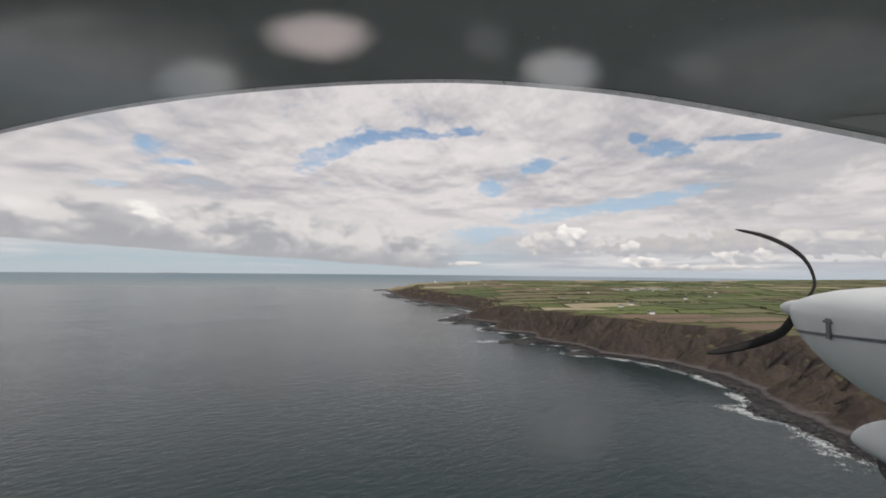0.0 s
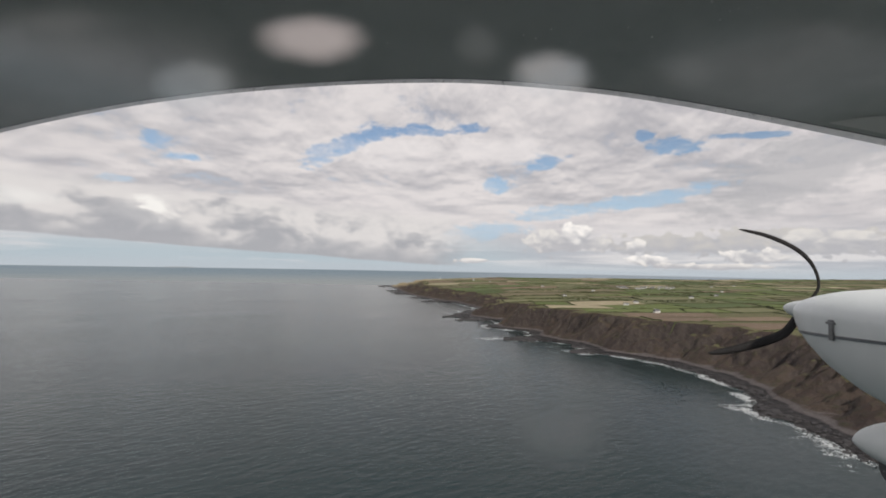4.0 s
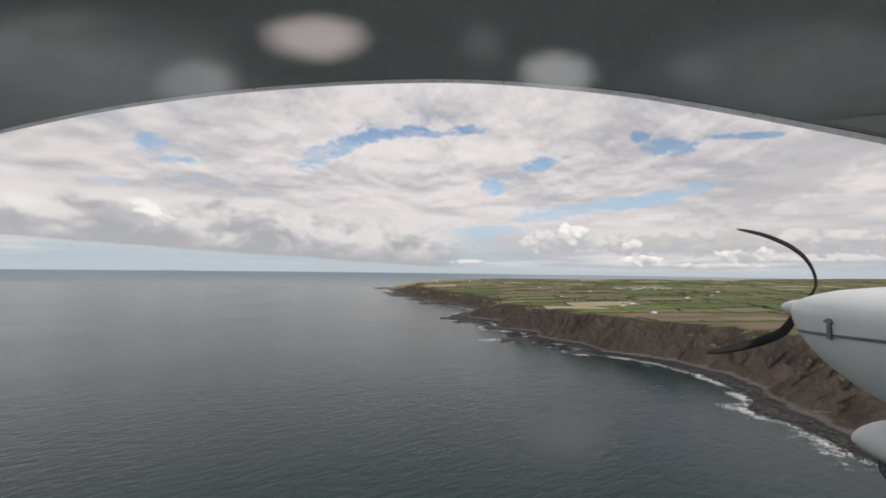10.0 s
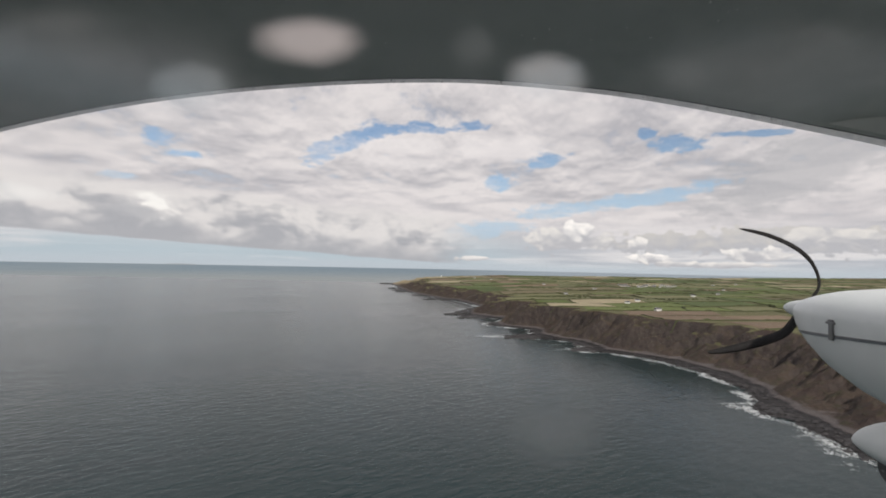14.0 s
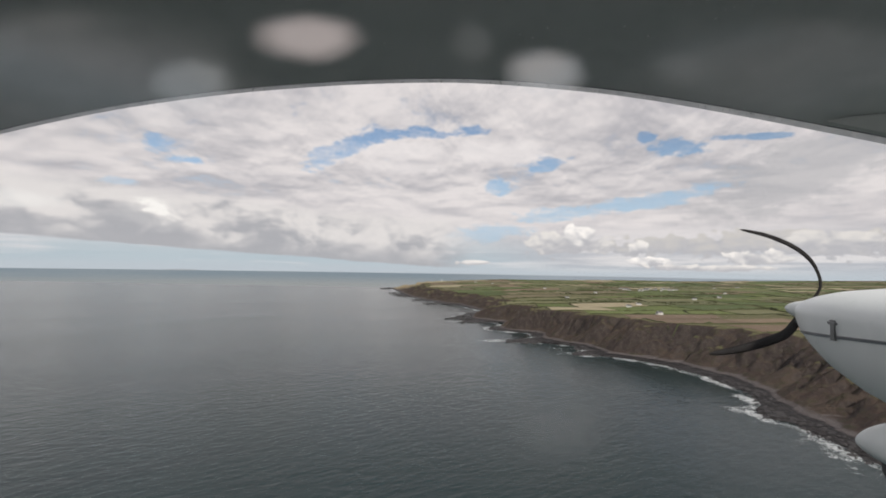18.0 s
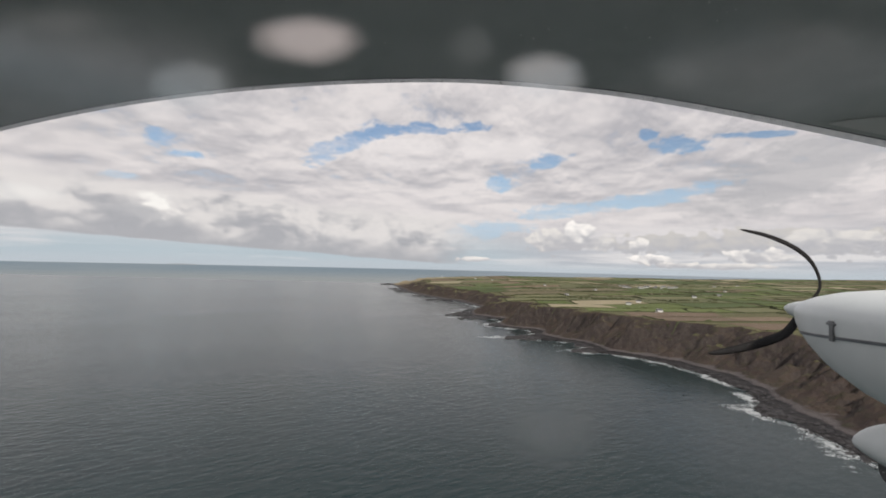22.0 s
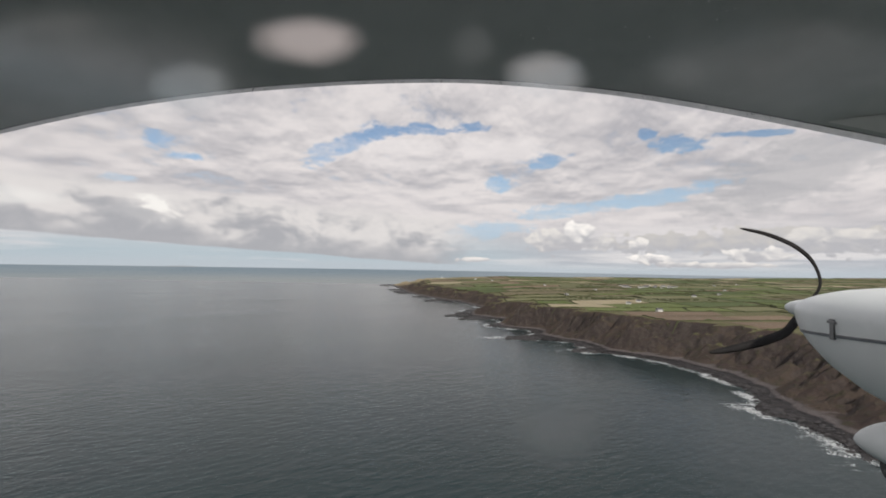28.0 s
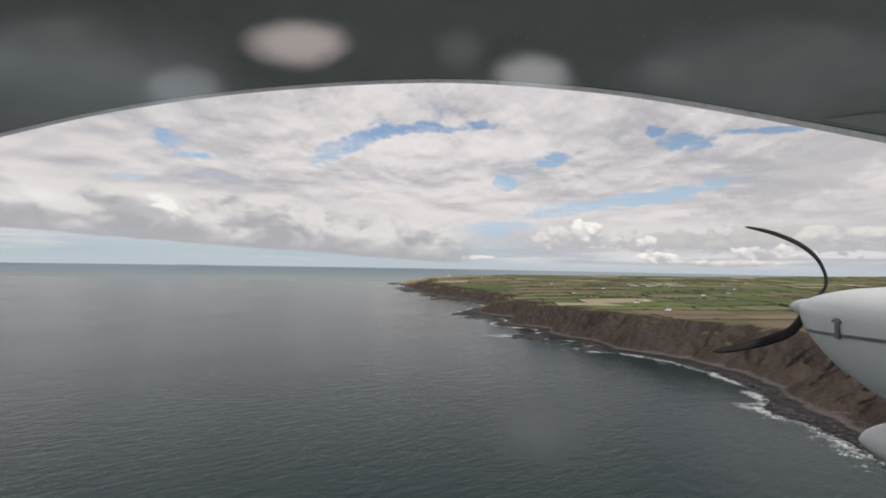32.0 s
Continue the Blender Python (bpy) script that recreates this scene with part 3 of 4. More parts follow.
def build_fields():
    rng = random.Random(7)
    farmland = tagged(new("farmland"), "patchwork of green pasture, stubble and ploughed fields with dark hedges", "farmland", kind="structure")
    hv, hf = [], []
    far = [([], []) for tint in CROP_TINTS]
    y = 60.0
    while y < 4900:
        deep = (112 + 0.022 * y) * rng.uniform(0.7, 1.35)
        edge = max(foot_x(q) + row(q)[3] + row(q)[2] - row(q)[1] for q in (y, y + deep / 2, y + deep))
        x = edge + rng.uniform(4, 16)
        while x < 5200 and x < 1.25 * y + 700:
            wide = (170 + 0.018 * y) * rng.uniform(0.55, 1.9)
            if rng.random() < 0.975:
                skew = rng.uniform(-30, 30) * (0.6 + y / 2500)
                corners = [(x, y + rng.uniform(-9, 9)), (x + wide, y + rng.uniform(-9, 9)), (x + wide + skew, y + deep), (x + skew, y + deep)]
                corners = [lie(*c, edge) for c in corners]
                lift = 0.5 + 0.0009 * max(0, y - 500)
                n = 8 if y < 2200 else 5
                v = []
                for i in range(n + 1):
                    for j in range(n + 1):
                        a, b = j / n, i / n
                        px = (corners[0][0] * (1 - a) + corners[1][0] * a) * (1 - b) + (corners[3][0] * (1 - a) + corners[2][0] * a) * b
                        py = (corners[0][1] * (1 - a) + corners[1][1] * a) * (1 - b) + (corners[3][1] * (1 - a) + corners[2][1] * a) * b
                        v.append((px, py, ground_z(px, py) + lift))
                u = rng.random()
                if y < 800:
                    kinds = (5, 5, 2, 3) if x - edge < 180 else (0, 2, 5, 1, 3)
                elif y < 1230 and x - edge < 420:
                    kinds = (3, 3, 3, 5)
                elif x - edge < 520 and y < 1800:
                    kinds = (0, 0, 1, 0, 4) if x - edge < 230 else (0, 1, 0, 2)
                elif x - edge < 200 and y < 3200:
                    kinds = (2, 1, 5)
                elif y > 4000 and x - edge < 400:
                    kinds = (2, 5, 4)
                elif y > 2700:
                    kinds = (0, 1, 2, 2, 4, 4, 3, 5, 1, 2)
                else:
                    kinds = (0, 1, 1, 1, 2, 2, 2, 3, 4, 5, 5, 0)
                kind = kinds[int(u * len(kinds))]
                if y < 1750 and x - edge < 760:
                    part("field", (v, [], grid_faces(n + 1, n + 1)), CROPS[kind], farmland)
                else:
                    k = len(far[kind][0])
                    far[kind][0].extend(v)
                    far[kind][1].extend(tuple(a + k for a in q) for q in grid_faces(n + 1, n + 1))
                # hedge along two sides, in uneven clumps
                for (ax, ay), (bx, by) in ((corners[0], corners[1]), (corners[0], corners[3])):
                    if rng.random() < 0.25:
                        continue
                    length = math.hypot(bx - ax, by - ay)
                    m = max(3, int(length / (7 + y * 0.006)))
                    nx, ny = -(by - ay) / length, (bx - ax) / length
                    start = len(hv)
                    for k in range(m + 1):
                        t = k / m
                        cx, cy = ax + (bx - ax) * t, ay + (by - ay) * t
                        w = rng.uniform(0.4, 1.0) + y * 0.00032 + (rng.random() < 0.06) * 2.0
                        h = rng.uniform(1.0, 2.4) + (rng.random() < 0.08) * 3.5
                        z = ground_z(cx, cy) + lift - 0.6
                        hv.extend([(cx - nx * w, cy - ny * w, z), (cx - nx * w * 0.6, cy - ny * w * 0.6, z + 0.6 + h), (cx + nx * w * 0.6, cy + ny * w * 0.6, z + 0.6 + h * 0.95), (cx + nx * w, cy + ny * w, z)])
                    for k in range(m):
                        for q in range(3):
                            hf.append((start + k * 4 + q, start + k * 4 + q + 1, start + k * 4 + q + 5, start + k * 4 + q + 4))
            x += wide + 5
        y += deep + 5
    for kind, (v, f) in enumerate(far):
        if v:
            tagged(part("far_fields", (v, [], f), FAR_CROPS[kind], farmland), kind="stuff")
    hedges = part("hedgerow", (hv, [], hf), HEDGE)
    tagged(hedges, "dark green clipped hedgerows between the fields", "hedge", kind="stuff")


build_fields()


def copse(x, y, wide, deep, count, seed):
    """A dark wood of rounded, uneven tree crowns."""
    rng = random.Random(seed)
    verts, faces = [], []
    for i in range(count):
        px, py = x + rng.gauss(0, wide * 0.5), y + rng.gauss(0, deep * 0.5)
        r = rng.uniform(2.4, 5.0)
        v, f = boulder(rng, px, py, plateau(px, py) + 1.5 + r * 0.5, r, r, r * 0.9, rng.uniform(0, 3))
        k = len(verts)
        verts += v
        faces += [tuple(a + k for a in q) for q in f]
    return tagged(part("copse", (verts, [], faces), HEDGE), "small dark wood on the farmland", "wood", kind="stuff")


# ---------------------------------------------------------------- rocks and reefs
def boulder(rng, cx, cy, cz, rx, ry, rz, turn):
    bm = bmesh.new()
    bmesh.ops.create_icosphere(bm, subdivisions=2, radius=1.0)
    seed = rng.uniform(0, 50)
    c, s = math.cos(turn), math.sin(turn)
    out = []
    for v in bm.verts:
        k = 1 + 0.45 * noise.noise(v.co * 1.7 + Vector((seed, 0, 0)))
        x, y, z = v.co.x * rx * k, v.co.y * ry * k, v.co.z * rz * k
        out.append((cx + x * c - y * s, cy + x * s + y * c, cz + z))
    faces = [tuple(v.index for v in f.verts) for f in bm.faces]
    bm.free()
    return out, faces


def reef(x, y, length, turn, spread, count, size, seed):
    """A tongue of dark ledges and boulders running out from the shore."""
    rng = random.Random(seed)
    ob = tagged(new("reef"), "tongue of dark wet rock ledges in the surf", "rocks", group="reefs along the shore")
    ob.matrix_basis = pose(x, y, 0)
    for i in range(count):
        t = i / max(1, count - 1)
        along, side = t * length, rng.gauss(0, spread * (1 - 0.6 * t))
        r = size * rng.uniform(0.6, 1.7) * (1 - 0.45 * t)
        px, py = -along * math.cos(turn) - side * math.sin(turn), -along * math.sin(turn) + side * math.cos(turn)
        v, f = boulder(rng, 0, 0, 0, r * 2.2, r * 1.2, r * 0.75, turn + rng.uniform(-0.3, 0.3))
        part("rock", (v, [], f), ROCK, ob).location = (px, py, 0.1)
    return ob


for i, (at, half, far) in enumerate(TONGUES):
    if far >= 20:
        reef(shore_x(at) + 26, at, far + 8, 0.1 + 0.1 * (i % 3), 8 + 0.25 * half, 16 + int(0.65 * far), 2.6 + 0.0013 * at, 40 + i)


def shore_rocks():
    """Ledges and boulders strewn along the foreshore."""
    rng = random.Random(3)
    verts, faces = [], []
    for i in range(900):
        y = 120 + 1760 * (i / 900) + rng.uniform(-4, 4)
        s = rng.uniform(-9, 26) if y < 1000 else rng.uniform(-7, 12)
        r = rng.uniform(0.8, 2.8) * (1 + y / 2500)
        x = shore_x(y) + s
        v, f = boulder(rng, x, y, max(0.0, height(s, x, y)) + 0.1, r * 1.8, r, r * 0.42, rng.uniform(0.1, 0.9))
        k = len(verts)
        verts += v
        faces += [tuple(a + k for a in q) for q in f]
    ob = part("boulders", (verts, [], faces), ROCK)
    tagged(ob, "dark boulders and rock ledges strewn along the foreshore", "rocks", kind="stuff")


shore_rocks()
for i, (x, y, wide, deep) in enumerate(((475, 2045, 90, 14), (600, 2080, 120, 20), (700, 1980, 110, 18), (783, 1913, 60, 18), (721, 1937, 60, 14), (974, 1859, 120, 18), (1180, 2300, 160, 26), (820, 2560, 140, 24),
                                        (1500, 2650, 200, 34), (980, 2900, 170, 28), (1250, 3400, 260, 40), (1900, 3300, 260, 40), (560, 2700, 90, 18), (700, 3500, 200, 34), (2500, 3700, 300, 50), (1700, 4300, 340, 60), (900, 4200, 260, 44))):
    copse(x, y, wide, deep, 46, 70 + i)


# ---------------------------------------------------------------- far buildings
def box(bm, x0, x1, y0, y1, z0, z1):
    v = [bm.verts.new(p) for p in ((x0, y0, z0), (x1, y0, z0), (x1, y1, z0), (x0, y1, z0), (x0, y0, z1), (x1, y0, z1), (x1, y1, z1), (x0, y1, z1))]
    for q in ((0, 3, 2, 1), (4, 5, 6, 7), (0, 1, 5, 4), (1, 2, 6, 5), (2, 3, 7, 6), (3, 0, 4, 7)):
        bm.faces.new([v[k] for k in q])


def house():
    h = tagged(new("house"), "white rendered farmhouse with a slate gable roof", "house", group="houses on the plateau")
    bm = bmesh.new()
    box(bm, -7, 7, -4, 4, -1, 5)
    part("wall", bm, RENDERED, h)
    bm = bmesh.new()
    v = [bm.verts.new(p) for p in ((-7.5, -4.6, 4.9), (7.5, -4.6, 4.9), (7.5, 4.6, 4.9), (-7.5, 4.6, 4.9), (-7.5, 0, 8.2), (7.5, 0, 8.2))]
    for q in ((0, 1, 5, 4), (2, 3, 4, 5), (0, 4, 3), (1, 2, 5), (0, 3, 2, 1)):
        bm.faces.new([v[k] for k in q])
    part("roof", bm, SLATE, h)
    bm = bmesh.new()
    box(bm, -6.5, -5.3, -0.6, 0.6, 7.3, 9.4)
    part("chimney", bm, RENDERED, h)
    for k in range(3):
        bm = bmesh.new()
        box(bm, -5 + 4 * k, -3.6 + 4 * k, -4.06, -3.98, 2.6, 4.0)
        part("window", bm, SLATE, h)
    return h


def place_houses():
    rng = random.Random(21)
    first = house()
    spots = []
    for k in range(34):
        spots.append((rng.uniform(1230, 1600), rng.uniform(2950, 3250)))
    spots += [(640, 1326), (700, 1690), (780, 1787), (1150, 2050), (1420, 2300), (620, 2250), (900, 2650), (2000, 3300), (2300, 3500), (700, 3100), (1700, 2700), (300, 4300), (420, 3900)]
    for i, (x, y) in enumerate(spots):
        m = pose(x, y, ground_z(x, y) + 0.6, 0, 0, rng.uniform(-40, 40)) @ Matrix.Scale(rng.uniform(0.9, 1.5), 4)
        if i == 0:
            first.matrix_basis = m
        else:
            ob = copy_thing(first, pose(x, y, ground_z(x, y) + 0.6, 0, 0, rng.uniform(-40, 40)))
    # tower with a white radar dome above the headland
    x, y = -25, 4640
    r = tagged(new("radar_dome"), "white radar dome on a short tower near the headland", "radar dome")
    r.matrix_basis = pose(x, y, plateau(x, y))
    bm = bmesh.new()
    bmesh.ops.create_cone(bm, cap_ends=True, segments=16, radius1=5, radius2=4.4, depth=12, matrix=Matrix.Translation((0, 0, 5.5)))
    part("tower", bm, RENDERED, r)
    bm = bmesh.new()
    bmesh.ops.create_icosphere(bm, subdivisions=3, radius=4.8, matrix=Matrix.Translation((0, 0, 14.5)))
    part("dome", bm, DOME, r)


place_houses()

# ---------------------------------------------------------------- the aircraft round the camera
aircraft = tagged(new("aircraft"), "white twin-engined light aircraft in flight, seen from its cockpit", "aircraft")
aircraft.matrix_basis = SEAT


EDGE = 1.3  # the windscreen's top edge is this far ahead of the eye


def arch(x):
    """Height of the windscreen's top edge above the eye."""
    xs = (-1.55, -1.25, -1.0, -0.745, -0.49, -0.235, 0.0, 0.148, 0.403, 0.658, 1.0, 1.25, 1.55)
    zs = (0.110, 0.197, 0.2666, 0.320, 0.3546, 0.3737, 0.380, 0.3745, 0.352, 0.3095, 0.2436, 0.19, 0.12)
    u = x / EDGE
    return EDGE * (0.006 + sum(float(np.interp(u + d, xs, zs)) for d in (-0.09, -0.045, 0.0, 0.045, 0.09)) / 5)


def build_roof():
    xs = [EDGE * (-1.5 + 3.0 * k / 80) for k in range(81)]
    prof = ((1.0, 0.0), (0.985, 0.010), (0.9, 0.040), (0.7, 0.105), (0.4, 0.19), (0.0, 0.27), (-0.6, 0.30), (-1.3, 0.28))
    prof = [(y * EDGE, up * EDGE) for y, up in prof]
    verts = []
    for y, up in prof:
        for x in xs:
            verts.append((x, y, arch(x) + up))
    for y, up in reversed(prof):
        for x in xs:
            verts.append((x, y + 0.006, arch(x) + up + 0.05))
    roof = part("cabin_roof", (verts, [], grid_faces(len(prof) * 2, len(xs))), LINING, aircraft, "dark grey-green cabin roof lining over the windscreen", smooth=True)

    def strip(name, mat, lo, hi, y0, label, flare=0.0):
        v = []
        for x in xs:
            k = 1 + flare * max(0.0, x)
            v += [(x, y0, arch(x) + lo * k), (x, y0 + 0.004 * (hi > 0.009), arch(x) + hi * k)]
        return part(name, (v, [], grid_faces(len(xs), 2)), mat, roof, label)

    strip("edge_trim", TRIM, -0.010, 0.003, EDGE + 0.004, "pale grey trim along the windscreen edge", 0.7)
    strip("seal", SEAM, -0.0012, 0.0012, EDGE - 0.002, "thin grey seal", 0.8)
    # small dark drops clinging to the edge
    rng = random.Random(5)
    bm = bmesh.new()
    for k in range(330):
        x = rng.uniform(-1.2, 1.0)
        bmesh.ops.create_icosphere(bm, subdivisions=1, radius=rng.uniform(0.0006, 0.0015), matrix=Matrix.Translation((x, EDGE - 0.001, arch(x) + rng.uniform(-0.010, -0.001))))
    tagged(part("drops", bm, RUBBER, roof, "small dark drops along the edge"), kind="stuff")
    # pale specks on the lining
    bm = bmesh.new()
    for k in range(26):
        x, y = rng.uniform(-0.2, 0.75), EDGE * rng.uniform(0.74, 0.96)
        up = float(np.interp(y / EDGE, (0.4, 0.7, 0.9, 0.985), (0.19, 0.105, 0.040, 0.010))) * EDGE
        bmesh.ops.create_icosphere(bm, subdivisions=1, radius=rng.uniform(0.0014, 0.0030), matrix=Matrix.Translation((x, y, arch(x) + up - 0.003)))
    tagged(part("specks", bm, DOME, roof, "pale specks on the lining"), kind="stuff")
    # paler panel at the side
    v = []
    for k in range(14):
        x = EDGE * (0.86 + 0.4 * k / 13)
        for q in (0.988, 0.988 - 0.17 * (k / 13) ** 0.8 - 0.002):
            up = float(np.interp(q, (0.7, 0.9, 0.985, 1.0), (0.105, 0.040, 0.010, 0.0))) * EDGE
            v += [(x, EDGE * q, arch(x) + up - 0.004)]
    part("side_panel", (v, [], grid_faces(14, 2)), PANEL, roof, "paler grey corner panel")


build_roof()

CABIN = plain_material("pale_cabin_lining", (0.42, 0.43, 0.42), (0.55, 0.555, 0.545), 2.0, 0.8)


def build_fuselage():
    """Plain sides, floor, rear wall and engine mount that close the aircraft round the seat, with open window bands."""
    half, rear, front, floor, sill = 1.88, -1.65, 1.15, -1.05, -0.20
    for side in (-1, 1):
        bm = bmesh.new()
        box(bm, side * half - 0.03, side * half + 0.03, rear, front, floor, sill)
        wall = part("fuselage_side", bm, PAINT, aircraft)
        for y in (rear + 0.05, -0.35, front - 0.06):
            bm = bmesh.new()
            top = arch(side * half) + 0.2
            box(bm, side * half - 0.025, side * half + 0.025, y - 0.05, y + 0.05, sill, max(sill + 0.1, top))
            part("window_post", bm, PAINT, wall)
    bm = bmesh.new()
    box(bm, -half, half, rear, front, floor - 0.06, floor)
    part("cabin_floor", bm, CABIN, aircraft)
    bm = bmesh.new()
    box(bm, -half, half, rear - 0.06, rear, floor, 0.55)
    part("rear_bulkhead", bm, CABIN, aircraft)
    bm = bmesh.new()
    box(bm, half + 0.03, 2.45, 0.75, 1.15, -0.55, -0.38)
    bmesh.ops.bevel(bm, geom=bm.edges[:], offset=0.04, segments=2, affect="EDGES")
    part("engine_mount", bm, PAINT, aircraft)


build_fuselage()

HUB = Vector((2.552, 3.1, -0.427))
BACK = Vector((0.056, -1.0, 0.030)).normalized()


def cowl_size(t):
    """Half width, height above and depth below the thrust line, t metres behind the hub."""
    stops = (0.0, 0.03, 0.08, 0.16, 0.3, 0.5, 0.8, 1.2, 1.8, 2.4)
    side = (0.085, 0.130, 0.165, 0.205, 0.255, 0.300, 0.340, 0.365, 0.360, 0.30)
    top = (0.060, 0.082, 0.100, 0.124, 0.155, 0.180, 0.202, 0.218, 0.215, 0.19)
    low = (0.115, 0.165, 0.210, 0.275, 0.370, 0.455, 0.530, 0.570, 0.540, 0.42)
    return [float(np.interp(t, stops, q)) for q in (side, top, low)]


def cowl_point(t, turn, grow=0.0):
    a, b, c = cowl_size(t)
    p = HUB + BACK * t
    u, w = math.cos(turn), math.sin(turn)
    h = (b if w > 0 else c) + grow
    return p + Vector(((a + grow) * u, 0, h * w))


def build_nacelle():
    ts = [2.4 * (k / 40) ** 1.7 for k in range(41)]
    n = 48
    verts = [cowl_point(t, 2 * math.pi * k / n) for t in ts for k in range(n)]
    faces = grid_faces(len(ts), n, True)
    verts.append(HUB - BACK * 0.004)
    faces += [(len(verts) - 1, (k + 1) % n, k) for k in range(n)]
    verts.append(HUB + BACK * 2.4)
    faces += [(len(verts) - 1, (len(ts) - 1) * n + k, (len(ts) - 1) * n + (k + 1) % n) for k in range(n)]
    cowl = part("engine_cowling", (verts, [], faces), PAINT, aircraft, "white painted engine cowling with a grey seam", smooth=True)

    def seam_turn(t, shift=0.0):
        return math.pi + math.asin(min(0.95, (0.137 - 0.066 * t + shift) / cowl_size(t)[2]))

    def band(name, mat, shift, grow, half, t0=0.04, t1=2.0):
        v = []
        steps = 60
        for k in range(steps + 1):
            t = t0 + (t1 - t0) * k / steps
            p = cowl_point(t, seam_turn(t, shift), grow)
            q = cowl_point(t, seam_turn(t, shift), -0.004)
            v += [q + Vector((0, 0, half)), p + Vector((0, 0, half)), p - Vector((0, 0, half)), q - Vector((0, 0, half))]
        return part(name, (v, [], grid_faces(steps + 1, 4, True)), mat, cowl)

    tagged(band("seam", SEAM, 0.0, 0.004, 0.0065), "grey seam along the cowling")
    tagged(band("seam_lip", METAL, -0.010, 0.006, 0.0016), "thin metal lip above the seam")
    # latch standing up from the seam
    p = cowl_point(0.50, seam_turn(0.50), 0.010)
    bm = bmesh.new()
    box(bm, -0.007, 0.010, -0.014, 0.014, -0.016, 0.082)
    box(bm, -0.012, 0.012, -0.028, 0.028, 0.078, 0.092)
    box(bm, -0.009, 0.009, -0.017, 0.017, 0.092, 0.104)
    bmesh.ops.bevel(bm, geom=bm.edges[:], offset=0.002, segments=1, affect="EDGES")
    bmesh.ops.translate(bm, verts=bm.verts, vec=p)
    part("latch", bm, METAL, cowl, "dark metal cowling latch")
    p = cowl_point(0.94, seam_turn(0.94, 0.045), 0.002)
    bm = bmesh.new()
    bmesh.ops.create_uvsphere(bm, u_segments=12, v_segments=8, radius=0.014, matrix=Matrix.Translation(p) @ Matrix.Diagonal((0.35, 2.0, 0.8, 1)))
    part("fastener", bm, METAL, cowl, "oval cowling fastener")

    # spinner
    n, prof = 32, ((-0.02, 0.066), (0.05, 0.064), (0.10, 0.056), (0.15, 0.040), (0.185, 0.022), (0.20, 0.0))
    v = [HUB - BACK * d + Vector((r * math.cos(2 * math.pi * k / n), 0, r * math.sin(2 * math.pi * k / n))) for d, r in prof for k in range(n)]
    part("spinner", (v, [], grid_faces(len(prof), n, True)), PAINT, aircraft, "small white propeller spinner", smooth=True)


build_nacelle()


def along(points, t):
    """A point on the smooth curve through the given points, t from 0 to 1."""
    n = len(points) - 1
    i = min(n - 1, int(t * n))
    u = t * n - i
    p = [Vector(points[min(n, max(0, k))]) for k in (i - 1, i, i + 1, i + 2)]
    return 0.5 * (2 * p[1] + (p[2] - p[0]) * u + (2 * p[0] - 5 * p[1] + 4 * p[2] - p[3]) * u * u + (3 * p[1] - p[0] - 3 * p[2] + p[3]) * u ** 3)


def build_propeller():
    """Three dark scimitar blades at rest, tapering to rounded tips."""
    prop = part("propeller_hub", hub_mesh(), METAL, aircraft)
    for spine, root in ((((0.04, 0.03), (0.135, 0.16), (0.095, 0.315), (-0.03, 0.435), (-0.23, 0.525), (-0.435, 0.572)), 0.024),
                        (((-0.01, -0.05), (-0.10, -0.165), (-0.235, -0.225), (-0.385, -0.268), (-0.54, -0.30), (-0.655, -0.315)), 0.033),
                        (((0.05, -0.02), (0.19, -0.03), (0.33, -0.09), (0.44, -0.19), (0.52, -0.33), (0.56, -0.46)), 0.036)):
        rows = []
        for k in range(25):
            t = k / 24
            c = along(spine, t)
            d = (along(spine, min(1.0, t + 0.01)) - along(spine, max(0.0, t - 0.01))).normalized()
            across = Vector((-d.y, 0, d.x))
            chord = root * (0.72 + 0.5 * math.sin(min(1.0, t * 1.5) * math.pi * 0.6)) * (1 - 0.45 * t) * math.sqrt(max(0.02, 1 - t ** 7))
            twist = radians(34 - 26 * t)
            c = HUB - BACK * 0.07 + Vector((c.x, 0, c.y))
            wv = across * math.cos(twist) + BACK * math.sin(twist)
            tv = BACK * math.cos(twist) - across * math.sin(twist)
            th = 0.011 * (1 - 0.75 * t)
            rows += [c - wv * chord, c - wv * chord * 0.3 + tv * th, c + wv * chord * 0.4 + tv * th * 0.9, c + wv * chord, c + wv * chord * 0.4 - tv * th * 0.4, c - wv * chord * 0.3 - tv * th * 0.4]
        part("propeller_blade", (rows, [], grid_faces(25, 6, True)), BLADE, prop, "black propeller blade", smooth=True)


def hub_mesh():
    bm = bmesh.new()
    m = Matrix.Translation(HUB - BACK * 0.03) @ Matrix.Rotation(radians(90), 4, "X")
    bmesh.ops.create_cone(bm, cap_ends=True, segments=24, radius1=0.046, radius2=0.046, depth=0.03, matrix=m)
    return bm


build_propeller()


